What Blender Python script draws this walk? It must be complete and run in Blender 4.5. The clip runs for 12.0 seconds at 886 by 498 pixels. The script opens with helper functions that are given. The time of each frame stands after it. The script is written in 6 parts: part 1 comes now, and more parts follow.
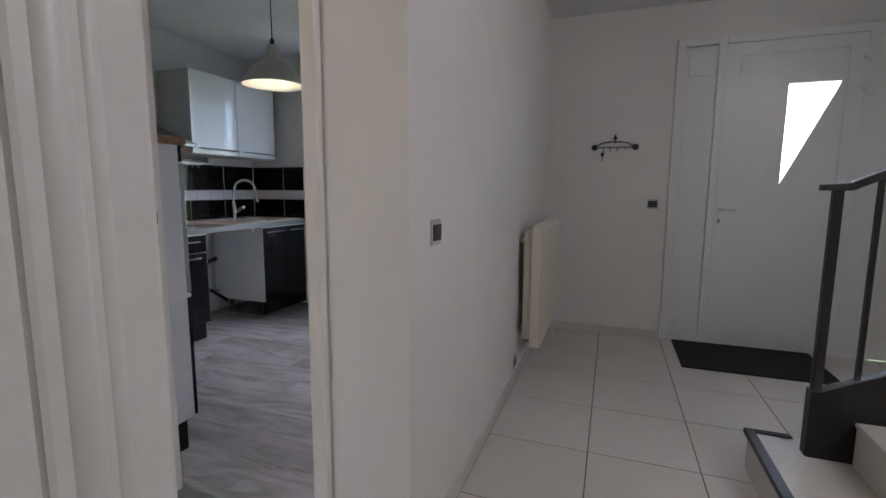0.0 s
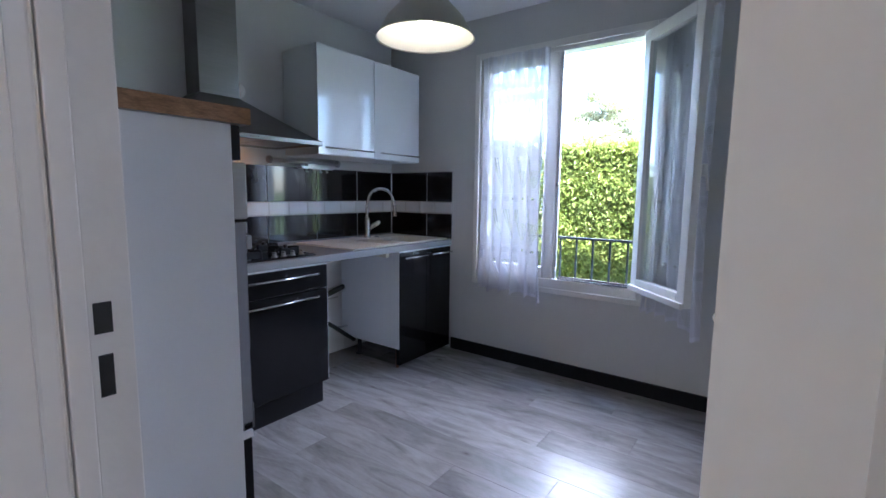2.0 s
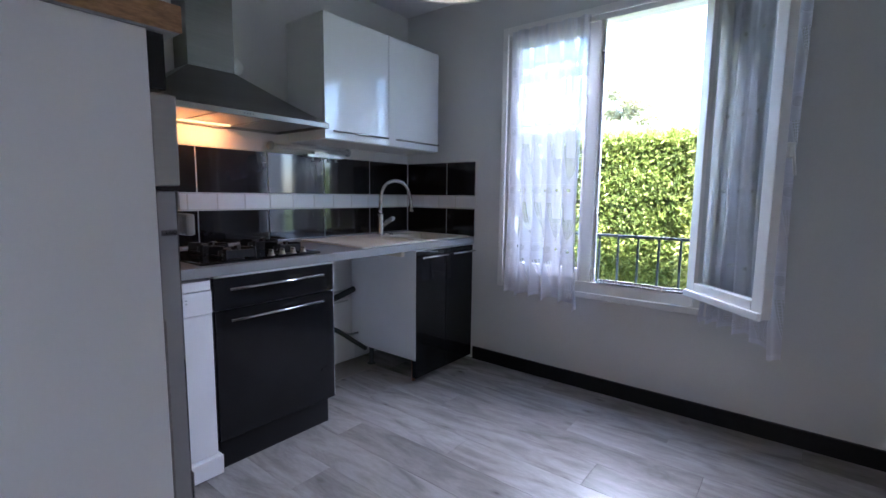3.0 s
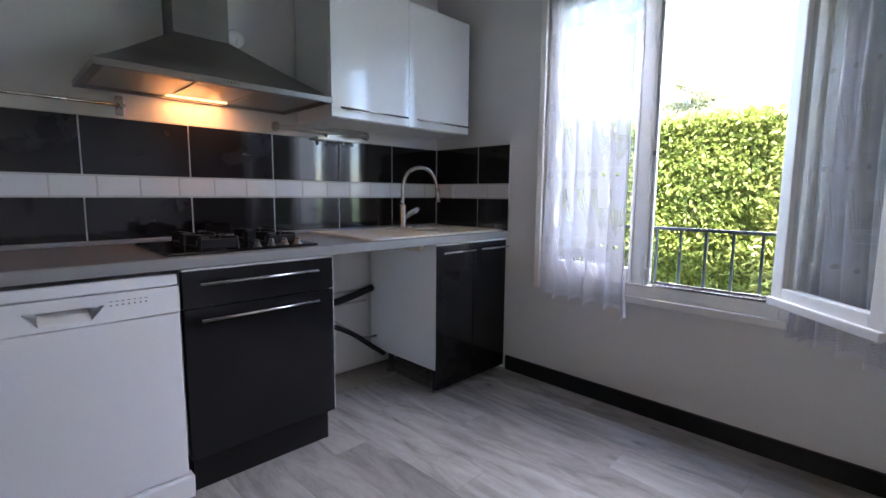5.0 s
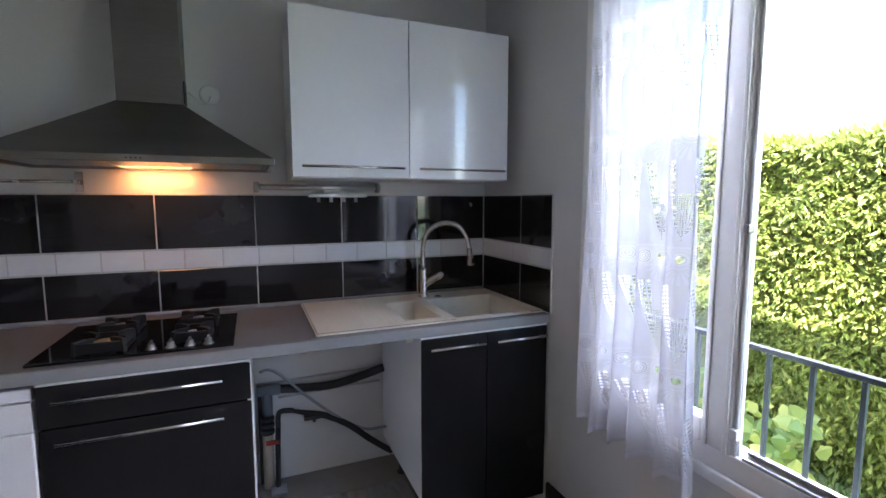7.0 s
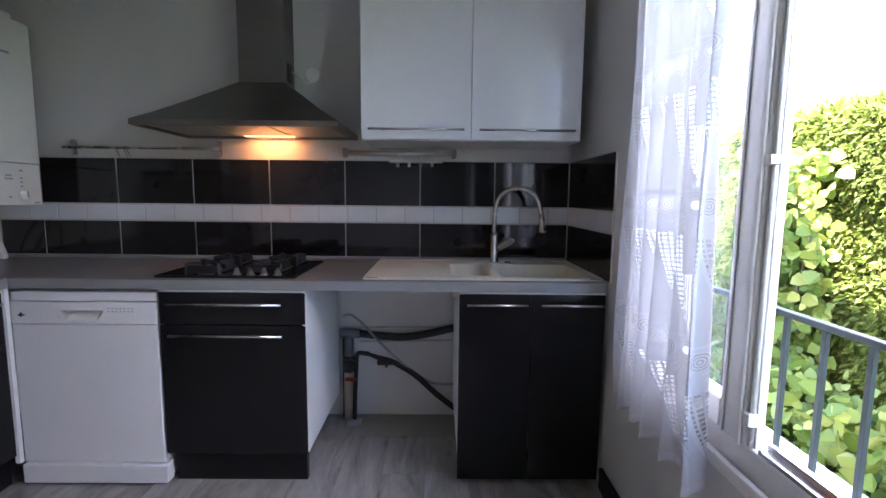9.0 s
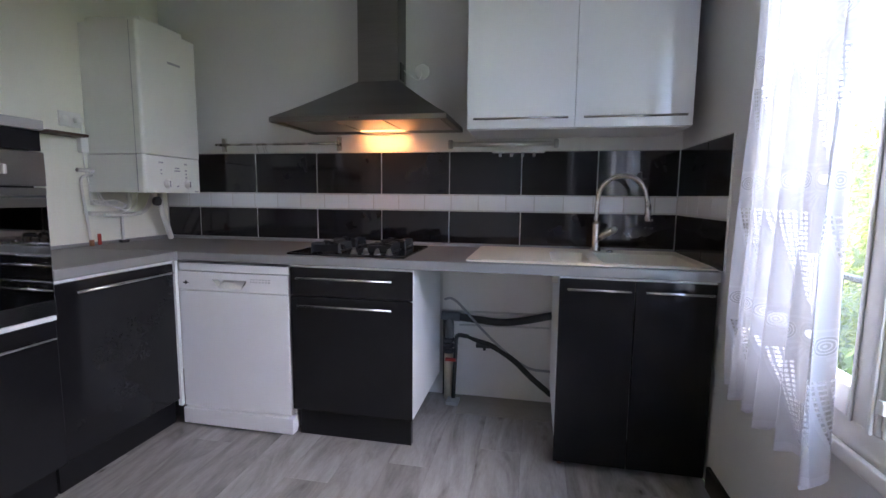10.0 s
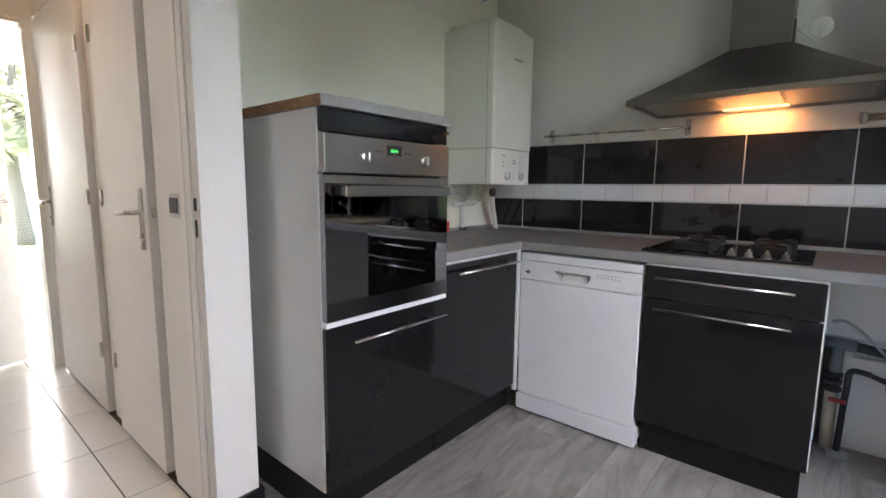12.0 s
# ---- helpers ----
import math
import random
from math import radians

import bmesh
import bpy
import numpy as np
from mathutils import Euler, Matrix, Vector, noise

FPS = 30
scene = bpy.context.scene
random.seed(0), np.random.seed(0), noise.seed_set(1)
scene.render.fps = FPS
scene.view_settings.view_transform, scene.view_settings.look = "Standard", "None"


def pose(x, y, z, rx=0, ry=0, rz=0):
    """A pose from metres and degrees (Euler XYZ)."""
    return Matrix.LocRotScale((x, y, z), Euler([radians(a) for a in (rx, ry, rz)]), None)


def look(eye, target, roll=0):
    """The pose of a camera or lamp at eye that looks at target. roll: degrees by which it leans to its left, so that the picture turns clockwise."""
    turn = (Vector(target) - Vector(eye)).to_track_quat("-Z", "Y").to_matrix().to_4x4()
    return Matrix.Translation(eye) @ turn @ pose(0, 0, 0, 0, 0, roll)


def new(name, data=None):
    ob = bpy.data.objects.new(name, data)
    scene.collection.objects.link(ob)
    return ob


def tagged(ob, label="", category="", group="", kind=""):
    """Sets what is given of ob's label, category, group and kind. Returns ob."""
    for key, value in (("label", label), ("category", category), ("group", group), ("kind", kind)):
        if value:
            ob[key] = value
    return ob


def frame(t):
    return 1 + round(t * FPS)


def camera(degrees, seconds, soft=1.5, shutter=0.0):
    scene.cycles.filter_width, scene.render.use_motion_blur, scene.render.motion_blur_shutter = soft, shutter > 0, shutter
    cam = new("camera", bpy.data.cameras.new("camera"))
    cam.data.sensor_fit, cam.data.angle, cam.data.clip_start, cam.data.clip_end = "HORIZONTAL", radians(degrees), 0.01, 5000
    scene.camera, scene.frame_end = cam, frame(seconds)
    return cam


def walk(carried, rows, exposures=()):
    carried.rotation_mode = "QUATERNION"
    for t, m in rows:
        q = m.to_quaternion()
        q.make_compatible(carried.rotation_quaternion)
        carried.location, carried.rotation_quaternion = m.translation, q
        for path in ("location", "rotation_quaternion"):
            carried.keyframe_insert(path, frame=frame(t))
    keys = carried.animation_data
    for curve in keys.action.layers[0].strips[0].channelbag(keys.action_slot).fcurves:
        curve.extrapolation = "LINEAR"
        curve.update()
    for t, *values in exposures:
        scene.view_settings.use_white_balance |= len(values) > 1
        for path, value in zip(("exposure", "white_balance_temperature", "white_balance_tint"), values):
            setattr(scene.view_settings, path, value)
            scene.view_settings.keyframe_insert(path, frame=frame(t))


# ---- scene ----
cam = camera(87.8, 12.0)
PATH = [
    (0, (0.03, 0.027, 1.196), (-0.65, 1.891, 0.94), 0.3),
    (0.5, (-0.167, 0.322, 1.213), (-1.03, 2.109, 0.96), 0.6),
    (1, (-0.398, 0.609, 1.228), (-1.411, 2.315, 0.978), 0.7),
    (1.5, (-0.652, 0.851, 1.244), (-1.782, 2.483, 0.998), 0.7),
    (2, (-0.851, 1.039, 1.249), (-2.025, 2.64, 1.009), 0.7),
    (2.5, (-1.01, 1.188, 1.224), (-2.221, 2.763, 0.989), 0.7),
    (4.5, (-1.179, 1.6, 1.099), (-2.471, 3.109, 0.869), 0.5),
    (5, (-1.205, 1.708, 1.111), (-2.612, 3.109, 0.875), 0.5),
    (5.5, (-1.224, 1.909, 1.201), (-2.744, 3.188, 0.97), 0.4),
    (6, (-1.259, 2.146, 1.286), (-2.901, 3.264, 1.056), 0.2),
    (6.5, (-1.264, 2.468, 1.373), (-3.011, 3.419, 1.158), 0.0),
    (8.3, (-1.248, 3.306, 1.397), (-3.221, 3.553, 1.184), 0.3),
    (8.5, (-1.188, 3.315, 1.363), (-3.168, 3.493, 1.148), 0.4),
    (9, (-1.102, 3.312, 1.231), (-3.089, 3.332, 1.006), 0.6),
    (9.5, (-1.054, 3.307, 1.131), (-3.035, 3.139, 0.91), 0.6),
    (10, (-1.005, 3.289, 1.169), (-2.954, 2.903, 0.942), 0.6),
    (10.5, (-0.991, 3.27, 1.192), (-2.882, 2.658, 0.964), 0.7),
    (11, (-0.956, 3.207, 1.145), (-2.749, 2.355, 0.903), 0.7),
    (11.5, (-0.929, 3.041, 1.102), (-2.597, 1.966, 0.85), 0.7),
    (12, (-0.93, 2.752, 1.145), (-2.448, 1.476, 0.885), 0.6),
]
EXPOSURES = [(0.0, 3.95, 5850, 15), (1.0, 4.17, 5500, 15), (1.5, 4.17, 5250, 15), (2.5, 4.2, 5300, 18), (4.5, 4.28, 5800, 17), (6.0, 4.46, 5950, 17), (8.5, 3.94, 5900, 19), (9.5, 4.28, 5950, 19), (10.5, 4.58, 6200, 18), (11.2, 4.80, 6300, 15), (12.0, 4.68, 6500, 13)]
walk(cam, [(t, look(eye, target, roll)) for t, eye, target, roll in PATH], EXPOSURES)

# ---- world, sun, large lights ----
world = bpy.data.worlds.new("sky")
scene.world = world
world.use_nodes = True
wn = world.node_tree.nodes
sky = wn.new("ShaderNodeTexSky")
sky.sky_type, sky.sun_disc = "NISHITA", False
sky.sun_elevation, sky.sun_rotation = radians(54), radians(128)
world.node_tree.links.new(sky.outputs[0], wn["Background"].inputs[0])
wn["Background"].inputs[1].default_value = 0.15
sun_data = bpy.data.lights.new("sun", "SUN")
sun_data.energy, sun_data.angle, sun_data.color = 4.0, radians(0.5), (1, 0.95, 0.86)
sun = new("sun", sun_data)
sun.matrix_world = look((2.6, -2.0, 4.6), (0, 0, 0))


def area_lamp(name, eye, target, width, height, watts, colour):
    data = bpy.data.lights.new(name, "AREA")
    data.shape, data.size, data.size_y, data.energy, data.color = "RECTANGLE", width, height, watts, colour
    ob = new(name, data)
    ob.matrix_world = look(eye, target)
    return ob


def point_lamp(name, place, watts, colour, radius=0.03):
    data = bpy.data.lights.new(name, "POINT")
    data.energy, data.color, data.shadow_soft_size = watts, colour, radius
    ob = new(name, data)
    ob.location = place
    return ob


area_lamp("skylight_kitchen_window", (-2.6, 8.7, 4.9), (-2.2, 4.0, 1.3), 11.0, 5.6, 235.0, (1.0, 0.945, 0.925))
area_lamp("skylight_far_window", (-1.7, -3.5, 1.5), (-1.5, 0, 1.2), 1.8, 1.9, 5.6, (1.0, 0.97, 0.92))
# Added fill lamp above the stairs; no window is known there.
area_lamp("stair_fill_lamp", (1.85, 0.8, 2.45), (-0.6, 1.0, 0.9), 0.7, 0.7, 1.4, (1.0, 0.93, 0.87))

# ---- materials ----


def nodes_of(name):
    m = bpy.data.materials.new(name)
    m.use_nodes = True
    return m, m.node_tree, m.node_tree.nodes["Principled BSDF"]


def node(t, kind, **vals):
    n = t.nodes.new(kind)
    for k, v in vals.items():
        n.inputs[k].default_value = v
    return n


def coords(t, scale=(1, 1, 1), which="Object"):
    tc = t.nodes.new("ShaderNodeTexCoord")
    mp = t.nodes.new("ShaderNodeMapping")
    mp.inputs["Scale"].default_value = scale
    t.links.new(tc.outputs[which], mp.inputs["Vector"])
    return mp.outputs[0]


def ramp(t, fac, stops):
    r = t.nodes.new("ShaderNodeValToRGB")
    e = r.color_ramp.elements
    while len(e) < len(stops):
        e.new(0.5)
    for el, (p, c) in zip(e, stops):
        el.position = p
        el.color = (*c, 1) if len(c) == 3 else c
    t.links.new(fac, r.inputs[0])
    return r.outputs[0]


def mixed(t, fac, a, b, blend="MIX"):
    m = t.nodes.new("ShaderNodeMix")
    m.data_type, m.blend_type = "RGBA", blend
    for sock, v in ((m.inputs[0], fac), (m.inputs[6], a), (m.inputs[7], b)):
        if isinstance(v, (int, float)):
            sock.default_value = v
        elif isinstance(v, tuple):
            sock.default_value = (*v, 1)
        else:
            t.links.new(v, sock)
    return m.outputs[2]


def surface(name, colour, rough=0.5, metal=0.0, vary=0.08, size=6.0, bump=0.1, bump_size=120.0, stretch=(1, 1, 1), spec=0.5, coat=0.0, rough_vary=0.1, per_piece=0.0):
    """A painted, plastic, stone or metal surface: two scales of tone, uneven gloss, fine relief."""
    m, t, b = nodes_of(name)
    v = coords(t, stretch)
    big = node(t, "ShaderNodeTexNoise", Scale=size, Detail=4.0, Roughness=0.6)
    fine = node(t, "ShaderNodeTexNoise", Scale=bump_size, Detail=3.0)
    for n in (big, fine):
        t.links.new(v, n.inputs["Vector"])
    lo = tuple(c * (1 - vary) for c in colour)
    hi = tuple(min(1, c * (1 + vary)) for c in colour)
    col = ramp(t, big.outputs[0], [(0.3, lo), (0.7, hi)])
    col = mixed(t, 0.25, col, ramp(t, fine.outputs[0], [(0.35, lo), (0.65, hi)]))
    if per_piece:
        oi = t.nodes.new("ShaderNodeObjectInfo")
        col = mixed(t, 1.0, col, ramp(t, oi.outputs["Random"], [(0, (1 - per_piece,) * 3), (1, (1, 1, 1))]), "MULTIPLY")
    t.links.new(col, b.inputs["Base Color"])
    mr = node(t, "ShaderNodeMapRange", **{"To Min": max(0.02, rough * (1 - rough_vary)), "To Max": min(1, rough * (1 + rough_vary))})
    t.links.new(big.outputs[0], mr.inputs["Value"])
    t.links.new(mr.outputs[0], b.inputs["Roughness"])
    b.inputs["Metallic"].default_value = metal
    b.inputs["Specular IOR Level"].default_value = spec
    b.inputs["Coat Weight"].default_value = coat
    b.inputs["Coat Roughness"].default_value = 0.04
    if bump:
        bp = node(t, "ShaderNodeBump", Strength=bump, Distance=0.002)
        t.links.new(fine.outputs[0], bp.inputs["Height"])
        t.links.new(bp.outputs[0], b.inputs["Normal"])
    return m


WALL_GREY = surface("wall_paint_pale_grey", (0.66, 0.655, 0.63), 0.75, vary=0.035, size=2.2, bump=0.35, bump_size=90)
# South wall paint, yellowed to carry the light bounced in from the garden.
WALL_GARDEN_TINT = surface("wall_paint_garden_tint", (0.76, 0.755, 0.66), 0.78, vary=0.03, size=2.2, bump=0.35, bump_size=90)
WALL_WHITE = surface("wall_paint_white", (0.80, 0.78, 0.75), 0.8, vary=0.03, size=2.0, bump=0.35, bump_size=80)
CEILING = surface("ceiling_paint", (0.80, 0.80, 0.79), 0.85, vary=0.03, size=1.5, bump=0.3, bump_size=70)
TRIM_WHITE = surface("gloss_trim_paint", (0.80, 0.78, 0.74), 0.38, vary=0.04, size=5, bump=0.15, bump_size=60)
DOOR_WHITE = surface("door_satin_paint", (0.78, 0.76, 0.73), 0.42, vary=0.03, size=3, bump=0.12, bump_size=70)
PVC_WHITE = surface("white_pvc", (0.82, 0.82, 0.82), 0.3, vary=0.02, size=4, bump=0.03)
GLOSS_BLACK = surface("black_gloss_front", (0.011, 0.011, 0.012), 0.07, vary=0.2, size=3, bump=0.0, spec=0.28, rough_vary=0.15)
PLINTH_BLACK = surface("black_plinth", (0.009, 0.009, 0.010), 0.34, vary=0.2, size=8, bump=0.03, spec=0.25)
GLOSS_WHITE = surface("white_gloss_front", (0.80, 0.81, 0.82), 0.1, vary=0.015, size=3, bump=0.02, bump_size=20, rough_vary=0.3)
MELAMINE = surface("white_melamine", (0.76, 0.77, 0.77), 0.45, vary=0.02, size=4, bump=0.08, bump_size=200)
ENAMEL = surface("white_enamel", (0.78, 0.78, 0.80), 0.32, vary=0.02, size=4, bump=0.04)
# The enamel's lowered blue carries the same garden bounce.
BOILER_WHITE = surface("boiler_enamel", (0.70, 0.71, 0.65), 0.4, vary=0.025, size=4, bump=0.06)
STEEL = surface("brushed_steel", (0.36, 0.35, 0.33), 0.3, metal=1.0, vary=0.08, size=6, bump=0.12, bump_size=160, stretch=(1, 0.05, 1))
CHROME = surface("satin_chrome", (0.62, 0.61, 0.60), 0.2, metal=1.0, vary=0.05, size=10, bump=0.02)
HOOD_STEEL = surface("darker_brushed_steel", (0.24, 0.235, 0.22), 0.36, metal=1.0, vary=0.14, size=5, bump=0.12, bump_size=160, stretch=(1, 0.05, 1))
NICKEL = surface("brushed_nickel_tap", (0.50, 0.47, 0.44), 0.27, metal=1.0, vary=0.06, size=14, bump=0.03)
WORKTOP = surface("grey_laminate_worktop", (0.15, 0.143, 0.137), 0.36, vary=0.14, size=40, bump=0.06, bump_size=300)
WORKTOP_EDGE = surface("grey_worktop_edge", (0.25, 0.25, 0.25), 0.35, vary=0.06, size=20, bump=0.04)
CHIPBOARD = surface("raw_chipboard_edge", (0.30, 0.17, 0.085), 0.75, vary=0.45, size=55, bump=0.5, bump_size=240, stretch=(1, 0.5, 2))
SINK_CREAM = surface("cream_resin_sink", (0.74, 0.69, 0.57), 0.33, vary=0.05, size=30, bump=0.04, bump_size=260)
HOB_GLASS = surface("black_hob_glass", (0.008, 0.008, 0.009), 0.07, vary=0.2, size=3, bump=0.0)
CAST_IRON = surface("cast_iron", (0.010, 0.010, 0.011), 0.5, vary=0.3, size=30, bump=0.2, bump_size=200, spec=0.25)
BURNER = surface("burner_alloy", (0.42, 0.41, 0.39), 0.35, metal=0.9, vary=0.15, size=30, bump=0.1)
TILE_BLACK = surface("black_glazed_tile", (0.013, 0.012, 0.014), 0.07, vary=0.25, size=4, bump=0.03, bump_size=14, per_piece=0.3)
TILE_WHITE = surface("white_glazed_tile", (0.74, 0.75, 0.76), 0.1, vary=0.02, size=8, bump=0.05, bump_size=22, per_piece=0.06)
GROUT = surface("pale_grout", (0.52, 0.51, 0.49), 0.85, vary=0.12, size=20, bump=0.3)
FLOOR_TILE = surface("white_floor_tile", (0.72, 0.69, 0.65), 0.22, vary=0.035, size=3, bump=0.05, bump_size=25, per_piece=0.05, rough_vary=0.3)
GROUT_DARK = surface("dark_floor_grout", (0.10, 0.08, 0.065), 0.9, vary=0.35, size=9, bump=0.3)
RAD_CREAM = surface("cream_radiator_enamel", (0.70, 0.65, 0.54), 0.35, vary=0.03, size=6, bump=0.05)
DARK_METAL = surface("black_painted_steel", (0.018, 0.017, 0.017), 0.42, vary=0.25, size=12, bump=0.12)
STEP_WHITE = surface("painted_step", (0.66, 0.64, 0.61), 0.5, vary=0.06, size=6, bump=0.2)
MAT_BLACK = surface("black_coir_mat", (0.012, 0.012, 0.012), 0.95, vary=0.4, size=60, bump=1.0, bump_size=500)
PVC_GREY = surface("grey_pvc_pipe", (0.16, 0.17, 0.18), 0.45, vary=0.12, size=12, bump=0.08)
RUBBER = surface("black_rubber_hose", (0.014, 0.014, 0.014), 0.5, vary=0.2, size=40, bump=0.3, bump_size=400)
ALUMINIUM = surface("satin_aluminium", (0.62, 0.62, 0.60), 0.38, metal=0.8, vary=0.05, size=14, bump=0.03)
PLASTIC_WHITE = surface("white_plastic", (0.76, 0.75, 0.72), 0.4, vary=0.03, size=12, bump=0.05)
PLASTIC_GREY = surface("silver_grey_plastic", (0.34, 0.34, 0.35), 0.38, vary=0.06, size=20, bump=0.05)
SWITCH_SILVER = surface("pale_silver_plastic", (0.56, 0.56, 0.55), 0.36, vary=0.04, size=20, bump=0.04)
PLASTIC_DARK = surface("dark_grey_plastic", (0.03, 0.03, 0.032), 0.4, vary=0.15, size=20, bump=0.05)
PIPE_PAINTED = surface("painted_copper_pipe", (0.62, 0.61, 0.58), 0.45, vary=0.1, size=16, bump=0.1)
PIPE_CREAM = surface("yellowed_cream_pipe", (0.58, 0.50, 0.37), 0.45, vary=0.15, size=14, bump=0.08)
COPPER = surface("dull_copper", (0.42, 0.22, 0.13), 0.4, metal=0.9, vary=0.2, size=20, bump=0.1)
RED_PAINT = surface("red_valve_lever", (0.42, 0.03, 0.02), 0.4, vary=0.1, size=20, bump=0.05)
SHADE_GREY = surface("grey_beige_lamp_enamel", (0.50, 0.49, 0.45), 0.36, vary=0.04, size=8, bump=0.04)
SHADE_IN = surface("white_lamp_lining", (0.86, 0.85, 0.80), 0.5, vary=0.02, size=8, bump=0.0)
RAIL_GREEN = surface("dark_green_railing_paint", (0.022, 0.032, 0.031), 0.55, vary=0.2, size=20, bump=0.15, spec=0.35)
VINYL = surface("bare_beige_subfloor", (0.27, 0.245, 0.21), 0.7, vary=0.16, size=5, bump=0.25)
RENDER_WALL = surface("exterior_render", (0.62, 0.58, 0.50), 0.9, vary=0.08, size=3, bump=0.8, bump_size=60)
ROOF = surface("roof_tile", (0.25, 0.12, 0.08), 0.8, vary=0.25, size=8, bump=0.5)
BARK = surface("bark", (0.10, 0.075, 0.05), 0.9, vary=0.4, size=14, bump=1.0, bump_size=40, stretch=(1, 1, 0.2))
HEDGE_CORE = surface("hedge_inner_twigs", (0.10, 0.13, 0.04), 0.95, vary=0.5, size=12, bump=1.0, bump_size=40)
TERRACE = surface("pale_paving", (0.50, 0.46, 0.40), 0.8, vary=0.1, size=2, bump=0.3)


def plank_material():
    m, t, b = nodes_of("grey_oak_laminate")
    v = coords(t, (1.0, 4.2, 1.0))
    oi = t.nodes.new("ShaderNodeObjectInfo")
    shift = t.nodes.new("ShaderNodeVectorMath")
    shift.operation = "ADD"
    comb = t.nodes.new("ShaderNodeCombineXYZ")
    mul = t.nodes.new("ShaderNodeMath")
    mul.operation = "MULTIPLY"
    mul.inputs[1].default_value = 37.0
    t.links.new(oi.outputs["Random"], mul.inputs[0])
    t.links.new(mul.outputs[0], comb.inputs[0])
    t.links.new(mul.outputs[0], comb.inputs[2])
    t.links.new(v, shift.inputs[0])
    t.links.new(comb.outputs[0], shift.inputs[1])
    grain = node(t, "ShaderNodeTexNoise", Scale=2.0, Detail=4.0, Roughness=0.55, Distortion=1.6)
    fine = node(t, "ShaderNodeTexNoise", Scale=22.0, Detail=4.0, Roughness=0.7)
    cloud = node(t, "ShaderNodeTexNoise", Scale=1.1, Detail=2.0)
    for n in (grain, fine, cloud):
        t.links.new(shift.outputs[0], n.inputs["Vector"])
    col = ramp(t, grain.outputs[0], [(0.22, (0.175, 0.162, 0.15)), (0.40, (0.295, 0.275, 0.26)), (0.56, (0.39, 0.367, 0.348)), (0.78, (0.48, 0.46, 0.437))])
    col = mixed(t, 0.18, col, ramp(t, fine.outputs[0], [(0.35, (0.24, 0.22, 0.21)), (0.65, (0.50, 0.48, 0.46))]))
    col = mixed(t, 0.55, col, ramp(t, cloud.outputs[0], [(0.35, (0.72, 0.71, 0.70)), (0.65, (1, 1, 1))]), "MULTIPLY")
    knots = t.nodes.new("ShaderNodeTexVoronoi")
    knots.inputs["Scale"].default_value = 3.0
    squash = t.nodes.new("ShaderNodeMapping")
    squash.inputs["Scale"].default_value = (1.6, 0.68, 1)
    t.links.new(shift.outputs[0], squash.inputs[0])
    t.links.new(squash.outputs[0], knots.inputs["Vector"])
    some = ramp(t, knots.outputs["Color"], [(0.50, (0,) * 3), (0.62, (1,) * 3)])
    spot_mask = mixed(t, 1.0, some, ramp(t, knots.outputs["Distance"], [(0.03, (0.85,) * 3), (0.08, (0.4,) * 3), (0.20, (0,) * 3)]), "MULTIPLY")
    col = mixed(t, spot_mask, col, (0.09, 0.075, 0.065))
    col = mixed(t, 1.0, col, ramp(t, oi.outputs["Random"], [(0, (0.80, 0.79, 0.78)), (1, (1, 1, 1))]), "MULTIPLY")
    t.links.new(col, b.inputs["Base Color"])
    b.inputs["Roughness"].default_value = 0.27
    bp = node(t, "ShaderNodeBump", Strength=0.12, Distance=0.002)
    t.links.new(fine.outputs[0], bp.inputs["Height"])
    t.links.new(bp.outputs[0], b.inputs["Normal"])
    return m


def glass_material(name, tint=(1, 1, 1), rough=0.0):
    m, t, b = nodes_of(name)
    b.inputs["Base Color"].default_value = (*tint, 1)
    b.inputs["Roughness"].default_value = rough
    b.inputs["Transmission Weight"].default_value = 1.0
    b.inputs["IOR"].default_value = 1.45
    return m


def pane_material(name):
    """Thin clear window glass: straight through, with a mirror gloss at grazing angles."""
    m, t, b = nodes_of(name)
    clear = t.nodes.new("ShaderNodeBsdfTransparent")
    clear.inputs[0].default_value = (0.93, 0.95, 0.95, 1)
    gloss = t.nodes.new("ShaderNodeBsdfGlossy")
    gloss.inputs["Roughness"].default_value = 0.01
    facing = t.nodes.new("ShaderNodeLayerWeight")
    rim = ramp(t, facing.outputs["Facing"], [(0.0, (0.04,) * 3), (0.6, (0.08,) * 3), (0.85, (0.30,) * 3), (1.0, (0.95,) * 3)])
    mx = t.nodes.new("ShaderNodeMixShader")
    for sock, out in zip(mx.inputs, (rim, clear.outputs[0], gloss.outputs[0])):
        t.links.new(out, sock)
    t.links.new(mx.outputs[0], t.nodes["Material Output"].inputs[0])
    return m


def glow_material(name, colour, strength):
    m, t, b = nodes_of(name)
    b.inputs["Base Color"].default_value = (*colour, 1)
    b.inputs["Emission Color"].default_value = (*colour, 1)
    b.inputs["Emission Strength"].default_value = strength
    return m


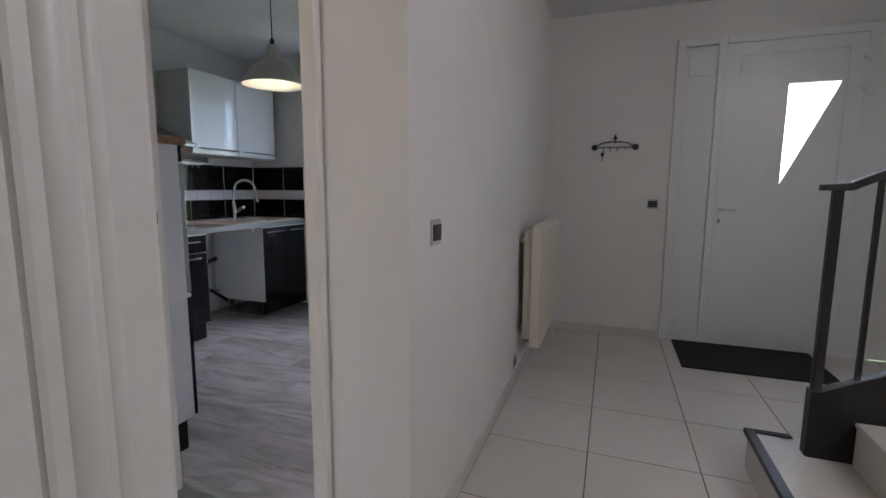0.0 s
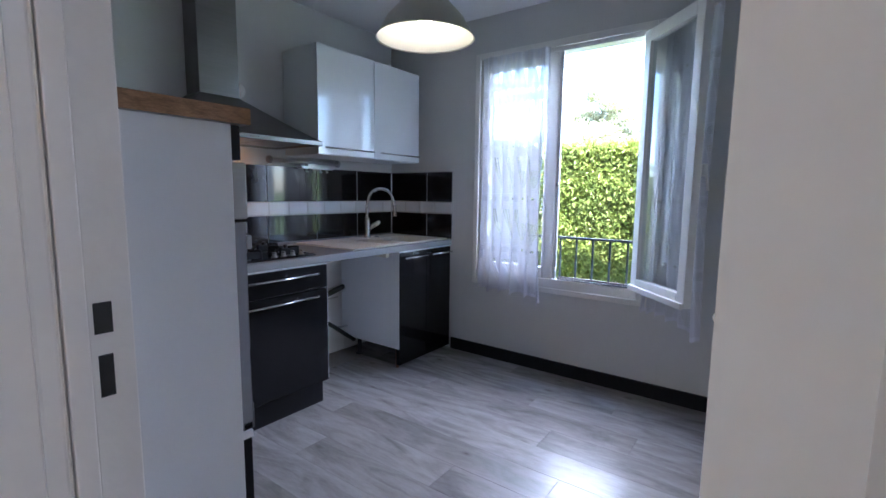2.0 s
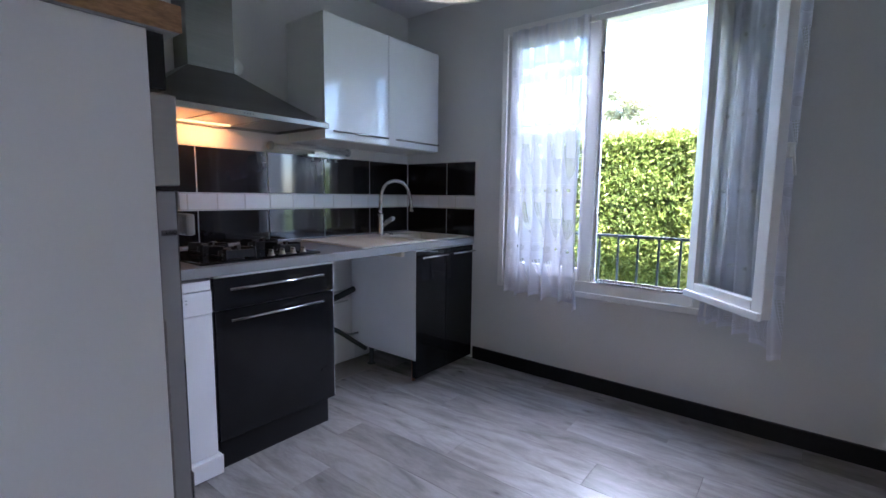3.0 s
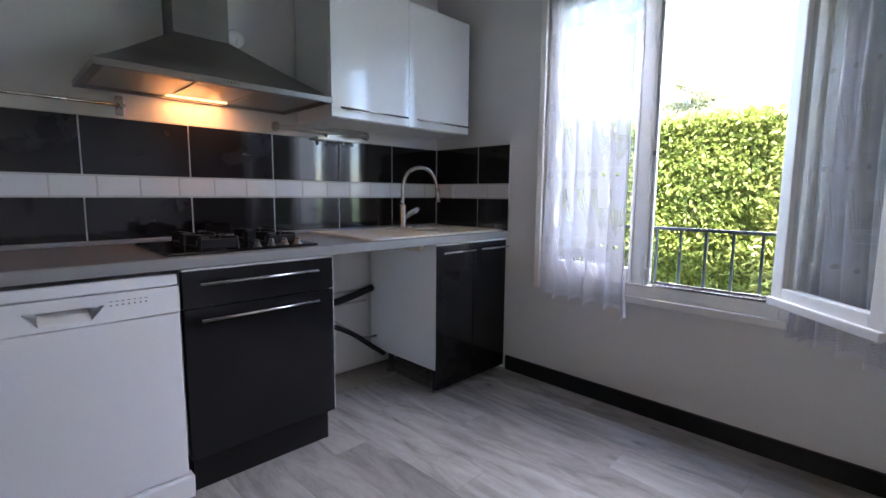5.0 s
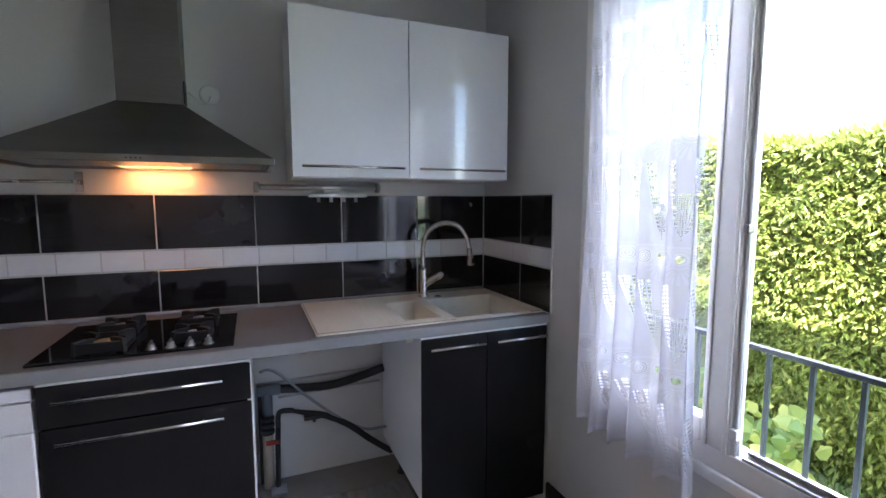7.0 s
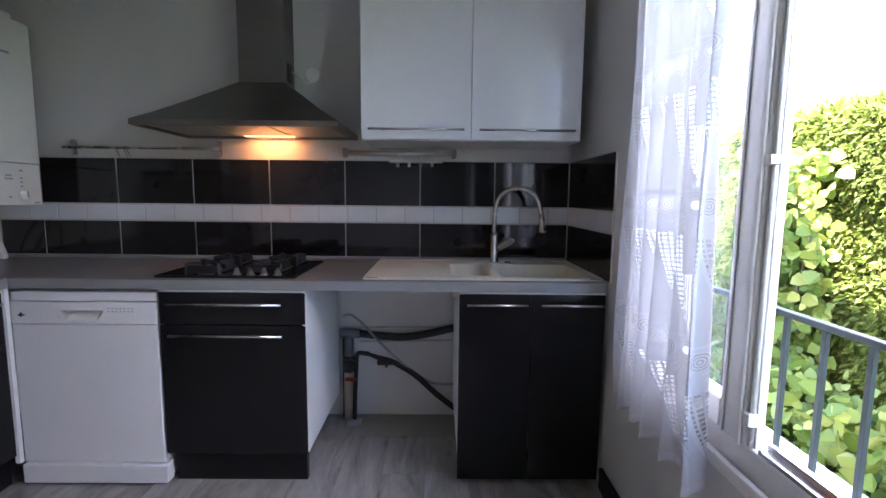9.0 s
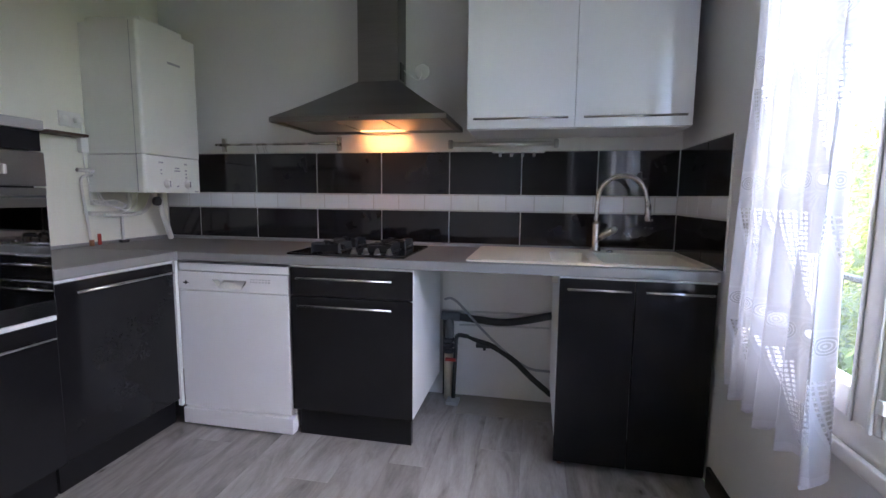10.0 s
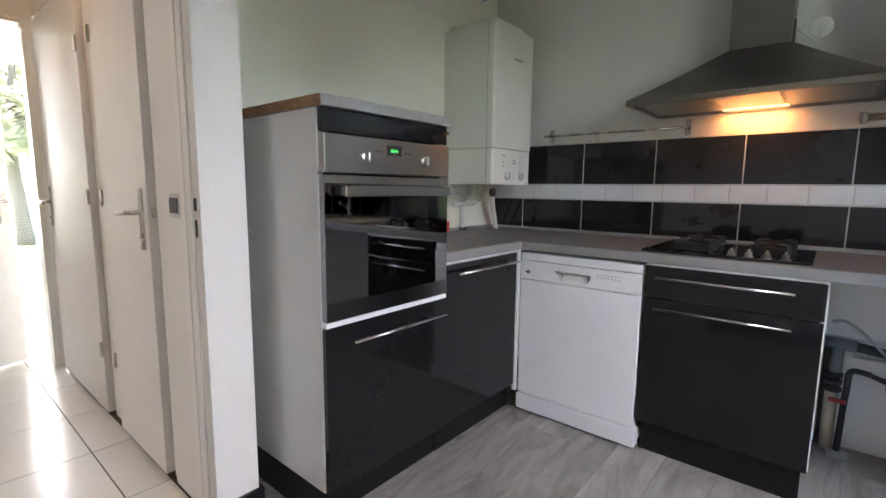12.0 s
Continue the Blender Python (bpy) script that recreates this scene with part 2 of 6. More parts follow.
def leaf_material(name, dark, mid, light, through_amount=0.35):
    m, t, b = nodes_of(name)
    geo = t.nodes.new("ShaderNodeNewGeometry")
    col = ramp(t, geo.outputs["Random Per Island"], [(0.0, dark), (0.5, mid), (1.0, light)])
    n = node(t, "ShaderNodeTexNoise", Scale=1.6, Detail=3.0)
    t.links.new(coords(t), n.inputs["Vector"])
    col = mixed(t, 0.7, col, ramp(t, n.outputs[0], [(0.35, (0.62, 0.66, 0.55)), (0.65, (1.25, 1.2, 0.9))]), "MULTIPLY")
    t.links.new(col, b.inputs["Base Color"])
    b.inputs["Roughness"].default_value = 0.5
    tr = t.nodes.new("ShaderNodeBsdfTranslucent")
    t.links.new(col, tr.inputs[0])
    mx = t.nodes.new("ShaderNodeMixShader")
    mx.inputs[0].default_value = through_amount
    t.links.new(b.outputs[0], mx.inputs[1])
    t.links.new(tr.outputs[0], mx.inputs[2])
    t.links.new(mx.outputs[0], t.nodes["Material Output"].inputs[0])
    return m


def math_node(t, op, a, b=None, c=None):
    n = t.nodes.new("ShaderNodeMath")
    n.operation = op
    for i, v in enumerate((a, b, c)):
        if v is None:
            continue
        if isinstance(v, (int, float)):
            n.inputs[i].default_value = v
        else:
            t.links.new(v, n.inputs[i])
    return n.outputs[0]


def lace_material():
    """White polyester lace: open net with dense scalloped fans, dots and bands, woven by the cloth's own UV in metres."""
    m, t, b = nodes_of("white_lace")
    tc = t.nodes.new("ShaderNodeTexCoord")
    sep = t.nodes.new("ShaderNodeSeparateXYZ")
    t.links.new(tc.outputs["UV"], sep.inputs[0])
    u, v = sep.outputs[0], sep.outputs[1]

    def calc(op, p, q=None):
        return math_node(t, op, p, q)

    def near(p, value, half):
        return calc("LESS_THAN", calc("ABSOLUTE", calc("SUBTRACT", p, value)), half)

    def both(*fields):
        out = fields[0]
        for f in fields[1:]:
            out = calc("MULTIPLY", out, f)
        return out

    def either(*fields):
        out = fields[0]
        for f in fields[1:]:
            out = calc("MAXIMUM", out, f)
        return out

    au = calc("ABSOLUTE", calc("SUBTRACT", calc("FRACT", calc("MULTIPLY", u, 6.6)), 0.5))
    cv = calc("FRACT", calc("ADD", calc("MULTIPLY", v, 2.75), 0.02))
    # pointed swags: two cords that fall from the cell's edges to a tip, with rungs between them
    rise = calc("MAXIMUM", calc("SUBTRACT", cv, 0.06), 0.0)
    half = calc("MULTIPLY", calc("POWER", rise, 0.62), 0.66)
    across = calc("DIVIDE", au, calc("MAXIMUM", half, 0.01))
    low = calc("LESS_THAN", cv, 0.66)
    cords = either(near(across, 1.0, 0.06), near(across, 0.84, 0.03), near(across, 0.64, 0.035), near(across, 0.46, 0.03), near(across, 0.28, 0.025))
    rungs = both(calc("LESS_THAN", across, 1.0), calc("GREATER_THAN", across, 0.46), calc("GREATER_THAN", calc("SINE", calc("MULTIPLY", cv, 190.0)), 0.45))
    swag = both(either(cords, rungs), low)
    ladder_gap = both(calc("LESS_THAN", across, 0.95), calc("GREATER_THAN", across, 0.48), low)
    # a band of ovals in scrolls above shells of petals
    du, dv = au, calc("SUBTRACT", cv, 0.87)
    oval = calc("SQRT", calc("ADD", calc("POWER", calc("DIVIDE", du, 0.13), 2.0), calc("POWER", calc("DIVIDE", dv, 0.055), 2.0)))
    oval_ring = either(near(oval, 0.85, 0.14), near(oval, 1.35, 0.10))
    oval_hole = calc("LESS_THAN", oval, 0.5)
    eu = calc("SUBTRACT", 0.5, au)
    scroll = calc("SQRT", calc("ADD", calc("POWER", calc("DIVIDE", calc("SUBTRACT", eu, 0.14), 0.11), 2.0), calc("POWER", calc("DIVIDE", dv, 0.05), 2.0)))
    scrolls = both(calc("GREATER_THAN", calc("SINE", calc("MULTIPLY", scroll, 17.0)), 0.2), calc("LESS_THAN", scroll, 1.3))
    fu, fv = au, calc("MULTIPLY", calc("SUBTRACT", 0.80, cv), 2.4)
    fan_r = calc("SQRT", calc("ADD", calc("MULTIPLY", fu, fu), calc("MULTIPLY", fv, fv)))
    fan_a = calc("ARCTAN2", fu, fv)
    petals = both(calc("GREATER_THAN", calc("SINE", calc("ADD", calc("MULTIPLY", fan_a, 17.0), 1.57)), 0.0), calc("LESS_THAN", fan_r, 0.34), calc("GREATER_THAN", fan_r, 0.10), calc("GREATER_THAN", fv, -0.02))
    line = near(cv, 0.965, 0.009)
    dense = either(swag, oval_ring, scrolls, petals, line, calc("LESS_THAN", v, 0.02))
    # open net inside the swags
    mesh_u = calc("GREATER_THAN", calc("FRACT", calc("MULTIPLY", u, 190.0)), 0.38)
    mesh_v = calc("GREATER_THAN", calc("FRACT", calc("MULTIPLY", v, 190.0)), 0.38)
    net = both(mesh_u, mesh_v, calc("LESS_THAN", across, 0.66), calc("LESS_THAN", cv, 0.40))
    hole = calc("MULTIPLY", either(net, ladder_gap, oval_hole, calc("MULTIPLY", calc("LESS_THAN", scroll, 1.25), 0.35)), calc("SUBTRACT", 1.0, dense))
    cover = node(t, "ShaderNodeMapRange", **{"To Min": 0.91, "To Max": 0.995})
    t.links.new(dense, cover.inputs["Value"])
    b.inputs["Base Color"].default_value = (0.70, 0.70, 0.74, 1)
    b.inputs["Roughness"].default_value = 0.9
    tr = t.nodes.new("ShaderNodeBsdfTranslucent")
    tr.inputs[0].default_value = (0.70, 0.71, 0.75, 1)
    cloth = t.nodes.new("ShaderNodeMixShader")
    cloth.inputs[0].default_value = 0.12
    t.links.new(b.outputs[0], cloth.inputs[1])
    t.links.new(tr.outputs[0], cloth.inputs[2])
    clear = t.nodes.new("ShaderNodeBsdfTransparent")
    mx = t.nodes.new("ShaderNodeMixShader")
    t.links.new(math_node(t, "MULTIPLY", cover.outputs[0], math_node(t, "SUBTRACT", 1.0, math_node(t, "MULTIPLY", hole, 0.75))), mx.inputs[0])
    t.links.new(clear.outputs[0], mx.inputs[1])
    t.links.new(cloth.outputs[0], mx.inputs[2])
    t.links.new(mx.outputs[0], t.nodes["Material Output"].inputs[0])
    return m


PLANK = plank_material()
PANE = pane_material("window_glass")
OVEN_GLASS = surface("dark_mirror_oven_glass", (0.26, 0.26, 0.265), 0.03, metal=1.0, vary=0.02, size=2, bump=0.0)
OVEN_BAND = surface("dark_steel_band", (0.20, 0.20, 0.205), 0.22, metal=1.0, vary=0.05, size=6, bump=0.05, bump_size=160, stretch=(0.05, 1, 1))
LACE = lace_material()
HEDGE_LEAF = leaf_material("thuja_sprays", (0.14, 0.19, 0.04), (0.24, 0.29, 0.065), (0.38, 0.41, 0.12), 0.42)
VINE_LEAF = leaf_material("vine_leaves", (0.10, 0.17, 0.03), (0.22, 0.29, 0.06), (0.42, 0.43, 0.12), 0.45)
GRASS = leaf_material("grass_blades", (0.04, 0.08, 0.012), (0.09, 0.15, 0.03), (0.2, 0.24, 0.06))
# Distance haze and glare are mixed into these pale leaf colours.
HAZED_TREE_LEAF = leaf_material("tree_leaves_paled_by_haze", (0.34, 0.34, 0.235), (0.48, 0.465, 0.345), (0.62, 0.60, 0.46), 0.52)
GOLD_LEAF = leaf_material("golden_conifer_sprays", (0.30, 0.33, 0.07), (0.42, 0.44, 0.12), (0.55, 0.55, 0.20), 0.45)
LAWN = surface("lawn_soil", (0.075, 0.105, 0.03), 0.95, vary=0.4, size=5, bump=1.0, bump_size=40)
BULB = glow_material("lit_bulb", (1.0, 0.84, 0.55), 1.9)
HOOD_GLOW = glow_material("hood_lamp_lens", (1.0, 0.45, 0.14), 0.3)
CLOCK_GREEN = glow_material("green_clock_digits", (0.05, 0.9, 0.12), 0.05)
DOOR_GLASS = glass_material("frosted_door_glass", (0.95, 0.98, 1.0), 0.7)

# ---- builders ----
ORIGIN = {}


def thing(name, place, label="", category="", group="", kind=""):
    ob = new(name)
    ob.empty_display_size = 0.05
    ob.location = place
    ORIGIN[ob] = Vector(place)
    return tagged(ob, label, category, group, kind)


def mesh_of(name, bm, material):
    data = bpy.data.meshes.new(name)
    bm.normal_update()
    bm.to_mesh(data)
    bm.free()
    data.materials.append(material)
    return data


def part(name, bm, material, parent=None, label="", smooth=False, category="", kind="", group=""):
    """One mesh object, given in world metres, under a thing or a part."""
    base = ORIGIN.get(parent, Vector((0, 0, 0)))
    bm.transform(Matrix.Translation(-base))
    if smooth:
        for f in bm.faces:
            f.smooth = True
    ob = new(name, mesh_of(name, bm, material))
    if parent:
        ob.parent = parent
        ORIGIN[ob] = base
    return tagged(ob, label, category, group, kind)


def solid(name, bm, material, label, category, kind="", smooth=False, group=""):
    """A thing of one mesh, with its origin at its base."""
    xs = [v.co for v in bm.verts]
    base = Vector(((min(c.x for c in xs) + max(c.x for c in xs)) / 2, (min(c.y for c in xs) + max(c.y for c in xs)) / 2, min(c.z for c in xs)))
    bm.transform(Matrix.Translation(-base))
    if smooth:
        for f in bm.faces:
            f.smooth = True
    ob = new(name, mesh_of(name, bm, material))
    ob.location = base
    ORIGIN[ob] = base
    return tagged(ob, label, category, group, kind)


def piece(name, data, parent, place):
    ob = new(name, data)
    ob.parent = parent
    ob.location = Vector(place) - ORIGIN.get(parent, Vector((0, 0, 0)))
    return ob


def box(x0, x1, y0, y1, z0, z1, bevel=0.0, into=None, seg=2):
    bm = bmesh.new()
    made = bmesh.ops.create_cube(bm, size=1)["verts"]
    for v in made:
        v.co = Vector(((x0 + x1) / 2 + v.co.x * (x1 - x0), (y0 + y1) / 2 + v.co.y * (y1 - y0), (z0 + z1) / 2 + v.co.z * (z1 - z0)))
    if bevel:
        bmesh.ops.bevel(bm, geom=list(bm.edges), offset=bevel, segments=seg, affect="EDGES", profile=0.5)
    return bm if into is None else merge(into, bm)


def merge(a, b):
    data = bpy.data.meshes.new("tmp")
    b.to_mesh(data)
    b.free()
    a.from_mesh(data)
    bpy.data.meshes.remove(data)
    return a


def boxes(*rows, bevel=0.0):
    bm = box(*rows[0], bevel=bevel)
    for r in rows[1:]:
        box(*r, bevel=bevel, into=bm)
    return bm


def tube(points, radius, sides=12, into=None, caps=True):
    """A round tube along points; radius one number or one per point."""
    pts = [Vector(p) for p in points]
    bm = bmesh.new()
    rings = []
    ref = Vector((0.13, 0.21, 1)) if abs((pts[1] - pts[0]).normalized().z) < 0.9 else Vector((1, 0.2, 0.1))
    for i, p in enumerate(pts):
        d = (pts[min(i + 1, len(pts) - 1)] - pts[max(i - 1, 0)]).normalized()
        a = (ref - d * ref.dot(d)).normalized()
        ref = a
        b = d.cross(a)
        r = radius[i] if isinstance(radius, (list, tuple)) else radius
        rings.append([bm.verts.new(p + (a * math.cos(k * math.tau / sides) + b * math.sin(k * math.tau / sides)) * r) for k in range(sides)])
    for r0, r1 in zip(rings, rings[1:]):
        for k in range(sides):
            f = bm.faces.new((r0[k], r0[(k + 1) % sides], r1[(k + 1) % sides], r1[k]))
            f.smooth = True
    if caps:
        bm.faces.new(rings[0][::-1])
        bm.faces.new(rings[-1])
    return bm if into is None else merge(into, bm)


def curve(points, steps=8):
    """A smooth line through points."""
    p = [Vector(q) for q in points]
    p = [p[0] * 2 - p[1]] + p + [p[-1] * 2 - p[-2]]
    out = []
    for i in range(1, len(p) - 2):
        for k in range(steps):
            s = k / steps
            a, b, c, d = p[i - 1:i + 3]
            out.append(0.5 * ((2 * b) + (c - a) * s + (2 * a - 5 * b + 4 * c - d) * s * s + (3 * b - a - 3 * c + d) * s ** 3))
    return out + [p[-2]]


def lathe(profile, centre, axis="z", sides=32, into=None, smooth=True, caps=True):
    """profile: (radius, along) pairs, turned about an axis through centre."""
    bm = bmesh.new()
    rings = []
    for r, h in profile:
        ring = []
        for k in range(sides):
            c, s = r * math.cos(k * math.tau / sides), r * math.sin(k * math.tau / sides)
            co = {"z": (c, s, h), "x": (h, c, s), "y": (s, h, c)}[axis]
            ring.append(bm.verts.new(Vector(centre) + Vector(co)))
        rings.append(ring)
    for r0, r1 in zip(rings, rings[1:]):
        for k in range(sides):
            f = bm.faces.new((r0[k], r0[(k + 1) % sides], r1[(k + 1) % sides], r1[k]))
            f.smooth = smooth
    if caps and profile[0][0] > 0.0005:
        bm.faces.new(rings[0][::-1])
    if caps and profile[-1][0] > 0.0005:
        bm.faces.new(rings[-1])
    bmesh.ops.remove_doubles(bm, verts=list(bm.verts), dist=0.0004)
    return bm if into is None else merge(into, bm)


def prism(outline, lo, hi, axis="y", bevel=0.0):
    """An outline of (a, b) pairs pushed along an axis from lo to hi."""
    put = {"y": lambda a, b, h: (a, h, b), "x": lambda a, b, h: (h, a, b), "z": lambda a, b, h: (a, b, h)}[axis]
    bm = bmesh.new()
    one = [bm.verts.new(put(a, b, lo)) for a, b in outline]
    two = [bm.verts.new(put(a, b, hi)) for a, b in outline]
    bm.faces.new(one)
    bm.faces.new(two[::-1])
    for i in range(len(one)):
        j = (i + 1) % len(one)
        bm.faces.new((one[j], one[i], two[i], two[j]))
    bmesh.ops.recalc_face_normals(bm, faces=list(bm.faces))
    if bevel:
        bmesh.ops.bevel(bm, geom=list(bm.edges), offset=bevel, segments=2, affect="EDGES", profile=0.5)
    return bm


def turned(bm, m):
    bm.transform(m)
    return bm


def bar_handle(parent, ends, out, radius=0.006):
    """A straight steel bar on two short posts; ends: its two ends, out: the way off the front."""
    a, b, o = Vector(ends[0]), Vector(ends[1]), Vector(out)
    bm = tube([a, b], radius, 10)
    for s in (0.14, 0.86):
        p = a.lerp(b, s)
        tube([p, p - o], radius * 0.8, 8, into=bm)
    return part("handle", bm, CHROME, parent, "brushed steel bar handle")


def text_mesh(words, size, m, material, parent, name="lettering"):
    data = bpy.data.curves.new(name, "FONT")
    data.body, data.size, data.extrude = words, size, 0.0004
    data.align_x, data.align_y = "CENTER", "CENTER"
    tmp = bpy.data.objects.new(name, data)
    scene.collection.objects.link(tmp)
    bpy.context.view_layer.update()
    mesh = bpy.data.meshes.new_from_object(tmp.evaluated_get(bpy.context.evaluated_depsgraph_get()))
    bpy.data.objects.remove(tmp)
    mesh.materials.clear()
    mesh.materials.append(material)
    mesh.transform(Matrix.Translation(-ORIGIN[parent]) @ m)
    ob = new(name, mesh)
    ob.parent = parent
    return ob

# ---- structure ----
K_CEIL, H_CEIL = 2.51, 2.58
wall_west = part("wall_west", box(-3.85, -3.60, 0.70, 4.26, -0.1, 2.7), WALL_GREY, label="pale grey painted kitchen wall behind the units", category="wall", kind="structure")
part("wall_north", boxes((-3.60, -2.735, 4.02, 4.26, 0, 2.7), (-1.49, -0.60, 4.02, 4.26, 0, 2.7), (-2.735, -1.49, 4.02, 4.26, 0, 0.585), (-2.735, -1.49, 4.02, 4.26, 2.225, 2.7)), WALL_GREY, label="pale grey painted wall around the kitchen window", category="wall", kind="structure")
part("wall_north_hall", boxes((-0.60, 0.44, 4.06, 4.26, 0, 2.7), (1.80, 2.10, 4.06, 4.26, 0, 2.7), (0.44, 1.80, 4.06, 4.26, 2.315, 2.7)), WALL_WHITE, label="white painted hall wall around the front door", category="wall", kind="structure")
part("wall_east_kitchen", boxes((-0.55, -0.50, 1.28, 4.06, 0, 2.7), (-0.80, -0.50, 1.20, 1.28, 0, 2.7), (-1.54, -0.80, 1.20, 1.28, 2.09, 2.7)), WALL_WHITE, label="white painted partition between kitchen and hall", category="wall", kind="structure")
part("wall_east_kitchen_inside", box(-0.60, -0.551, 1.281, 4.019, 0, 2.7), WALL_GREY, label="pale grey painted kitchen wall behind the open door", category="wall", kind="structure")
part("wall_south_kitchen", box(-3.60, -1.68, 0.80, 0.955, 0, 2.7), WALL_GARDEN_TINT, label="pale painted kitchen wall behind boiler and oven, tinted for garden light", category="wall", kind="structure")
part("wall_west_corridor", box(-1.68, -1.60, -0.97, 0.90, 0, 2.7), WALL_WHITE, label="white painted corridor wall behind the cupboards", category="wall", kind="structure")
part("wall_end_corridor", box(-1.68, -1.54, 0.9005, 1.27, 0, 2.7), WALL_WHITE, label="white painted wall end beside the kitchen doorway", category="wall", kind="structure")
part("wall_above_cupboards", box(-1.5995, -1.54, -0.97, 0.90, 2.10, 2.7), WALL_WHITE, label="white painted wall above the cupboard doors", category="wall", kind="structure")
part("wall_south_corridor", boxes((-1.54, -1.50, -0.97, -0.88, 0, 2.7), (-0.70, -0.42, -0.97, -0.88, 0, 2.7), (-1.50, -0.70, -0.97, -0.88, 2.08, 2.7)), WALL_WHITE, label="white painted wall around the far doorway", category="wall", kind="structure")
part("wall_partition", box(-0.42, -0.315, -1.40, 0.20, 0, 2.7), WALL_WHITE, label="white painted partition beside the stairs", category="wall", kind="structure")
part("wall_east_hall", box(2.00, 2.10, -1.40, 4.06, 0, 3.2), WALL_WHITE, label="white painted hall wall behind the stairs", category="wall", kind="structure")
part("wall_south_hall", box(-0.315, 2.00, -1.50, -1.40, 0, 3.2), WALL_WHITE, label="white painted wall closing the stair hall", category="wall", kind="structure")
part("wall_far_room", boxes((-3.6, -3.5, -3.75, -0.97, 0, 2.7), (-0.42, -0.32, -3.75, -1.40, 0, 2.7), (-3.5, -1.68, -0.97, -0.88, 0, 2.7), (-3.5, -2.55, -3.75, -3.6, 0, 2.7), (-0.85, -0.42, -3.75, -3.6, 0, 2.7), (-2.55, -0.85, -3.75, -3.6, 0, 0.38), (-2.55, -0.85, -3.75, -3.6, 2.42, 2.7)), WALL_WHITE, label="white walls of the bright room beyond the corridor", category="wall", kind="structure")
part("ceiling_kitchen", box(-3.60, -0.60, 0.955, 4.02, K_CEIL, K_CEIL + 0.1), CEILING, label="white painted kitchen ceiling", category="ceiling", kind="structure")
part("ceiling_hall", boxes((-0.50, 2.0, 1.20, 4.06, H_CEIL, H_CEIL + 0.1), (-1.60, 2.0, -0.88, 1.20, H_CEIL, H_CEIL + 0.1), (-3.5, -0.42, -3.6, -0.97, H_CEIL, H_CEIL + 0.1), (-0.315, 2.0, -1.40, -0.88, H_CEIL, H_CEIL + 0.1)), CEILING, label="white painted hall ceiling", category="ceiling", kind="structure")
floor_kitchen = part("floor", box(-3.60, -0.60, 0.955, 4.02, -0.12, -0.008), GROUT_DARK, label="grey oak laminate plank floor with dark knots", category="floor", kind="structure")
floor_hall = part("floor_hall", boxes((-0.60, 2.0, 1.2, 4.06, -0.12, -0.0018), (-1.60, 2.0, -1.40, 1.2, -0.12, -0.0018), (-3.5, -0.42, -3.6, -1.40, -0.12, -0.0018)), GROUT_DARK, label="large white floor tiles with dark joints", category="floor", kind="structure")
part("threshold", box(-1.54, -0.87, 1.19, 1.285, -0.006, 0.006, 0.004), STEEL, label="flat metal threshold bar in the doorway", category="threshold", kind="structure")
part("baseboard", boxes((-2.94, -0.614, 4.005, 4.02, 0, 0.09), (-0.614, -0.60, 1.30, 4.02, 0, 0.09)), PLINTH_BLACK, label="black painted skirting board", category="baseboard", kind="structure")
part("baseboard_stub", boxes((-1.68, -1.545, 1.27, 1.283, 0, 0.075), (-1.694, -1.68, 0.97, 1.283, 0, 0.075)), PLINTH_BLACK, label="black painted skirting round the wall end", category="baseboard", kind="structure")
part("baseboard_hall", boxes((-0.50, -0.484, 1.21, 4.06, 0, 0.06), (-0.484, 0.42, 4.046, 4.06, 0, 0.06)), FLOOR_TILE, label="low white tiled skirting", category="baseboard", kind="structure")
# Unseen slab; its long south overhang is added to block sun from the far room.
part("sun_block_roof", box(-4.1, 2.35, -5.4, 4.42, 3.95, 4.13), ROOF, label="unseen roof slab, stretched south to keep sun off the far window", category="roof", kind="structure")
part("upper_wall", boxes((-3.85, 2.10, 4.06, 4.26, 2.7, 3.95), (-3.85, -3.60, -3.75, 4.06, 2.7, 3.95), (2.0, 2.10, -3.75, 4.06, 2.7, 3.95)), RENDER_WALL, label="rendered outside wall above the windows", category="wall", kind="structure")

# ground outside: one sheet to the horizon, lower than the floor
bm = bmesh.new()
bmesh.ops.create_grid(bm, x_segments=2, y_segments=2, size=900)
bm.transform(Matrix.Translation((0, 0, -0.30)))
part("ground", bm, LAWN, label="lawn and soil around the house", category="ground", kind="structure")

# ---- kitchen doorway ----
door_frame = thing("door_frame", (-1.2, 1.2, 0), "white painted wooden frame round the kitchen doorway", "door frame", kind="structure")
bm = box(-1.538, -1.531, 1.118, 1.20, 0, 2.12, 0.003)
box(-1.532, -1.5298, 1.172, 1.197, 0, 2.12, 0.005, into=bm)
part("casing", bm, TRIM_WHITE, door_frame)
left_jamb = part("jamb", boxes((-1.538, -1.524, 1.2005, 1.225, 0, 2.09), (-1.538, -1.531, 1.2255, 1.276, 0, 2.09), bevel=0.002), TRIM_WHITE, door_frame)
# No holes are cut: black blocks give the dark inside the strike recesses.
part("strike_slot_shade", boxes((-1.533, -1.5295, 1.232, 1.252, 1.068, 1.108), (-1.533, -1.5295, 1.234, 1.250, 0.985, 1.040)), RUBBER, left_jamb, "flat near-black blocks for the shade inside latch and bolt recesses")
bm = box(-0.823, -0.770, 1.172, 1.198, 0, 2.12, 0.006)
box(-0.785, -0.773, 1.170, 1.175, 0, 2.12, 0.003, into=bm)
part("casing", bm, TRIM_WHITE, door_frame)
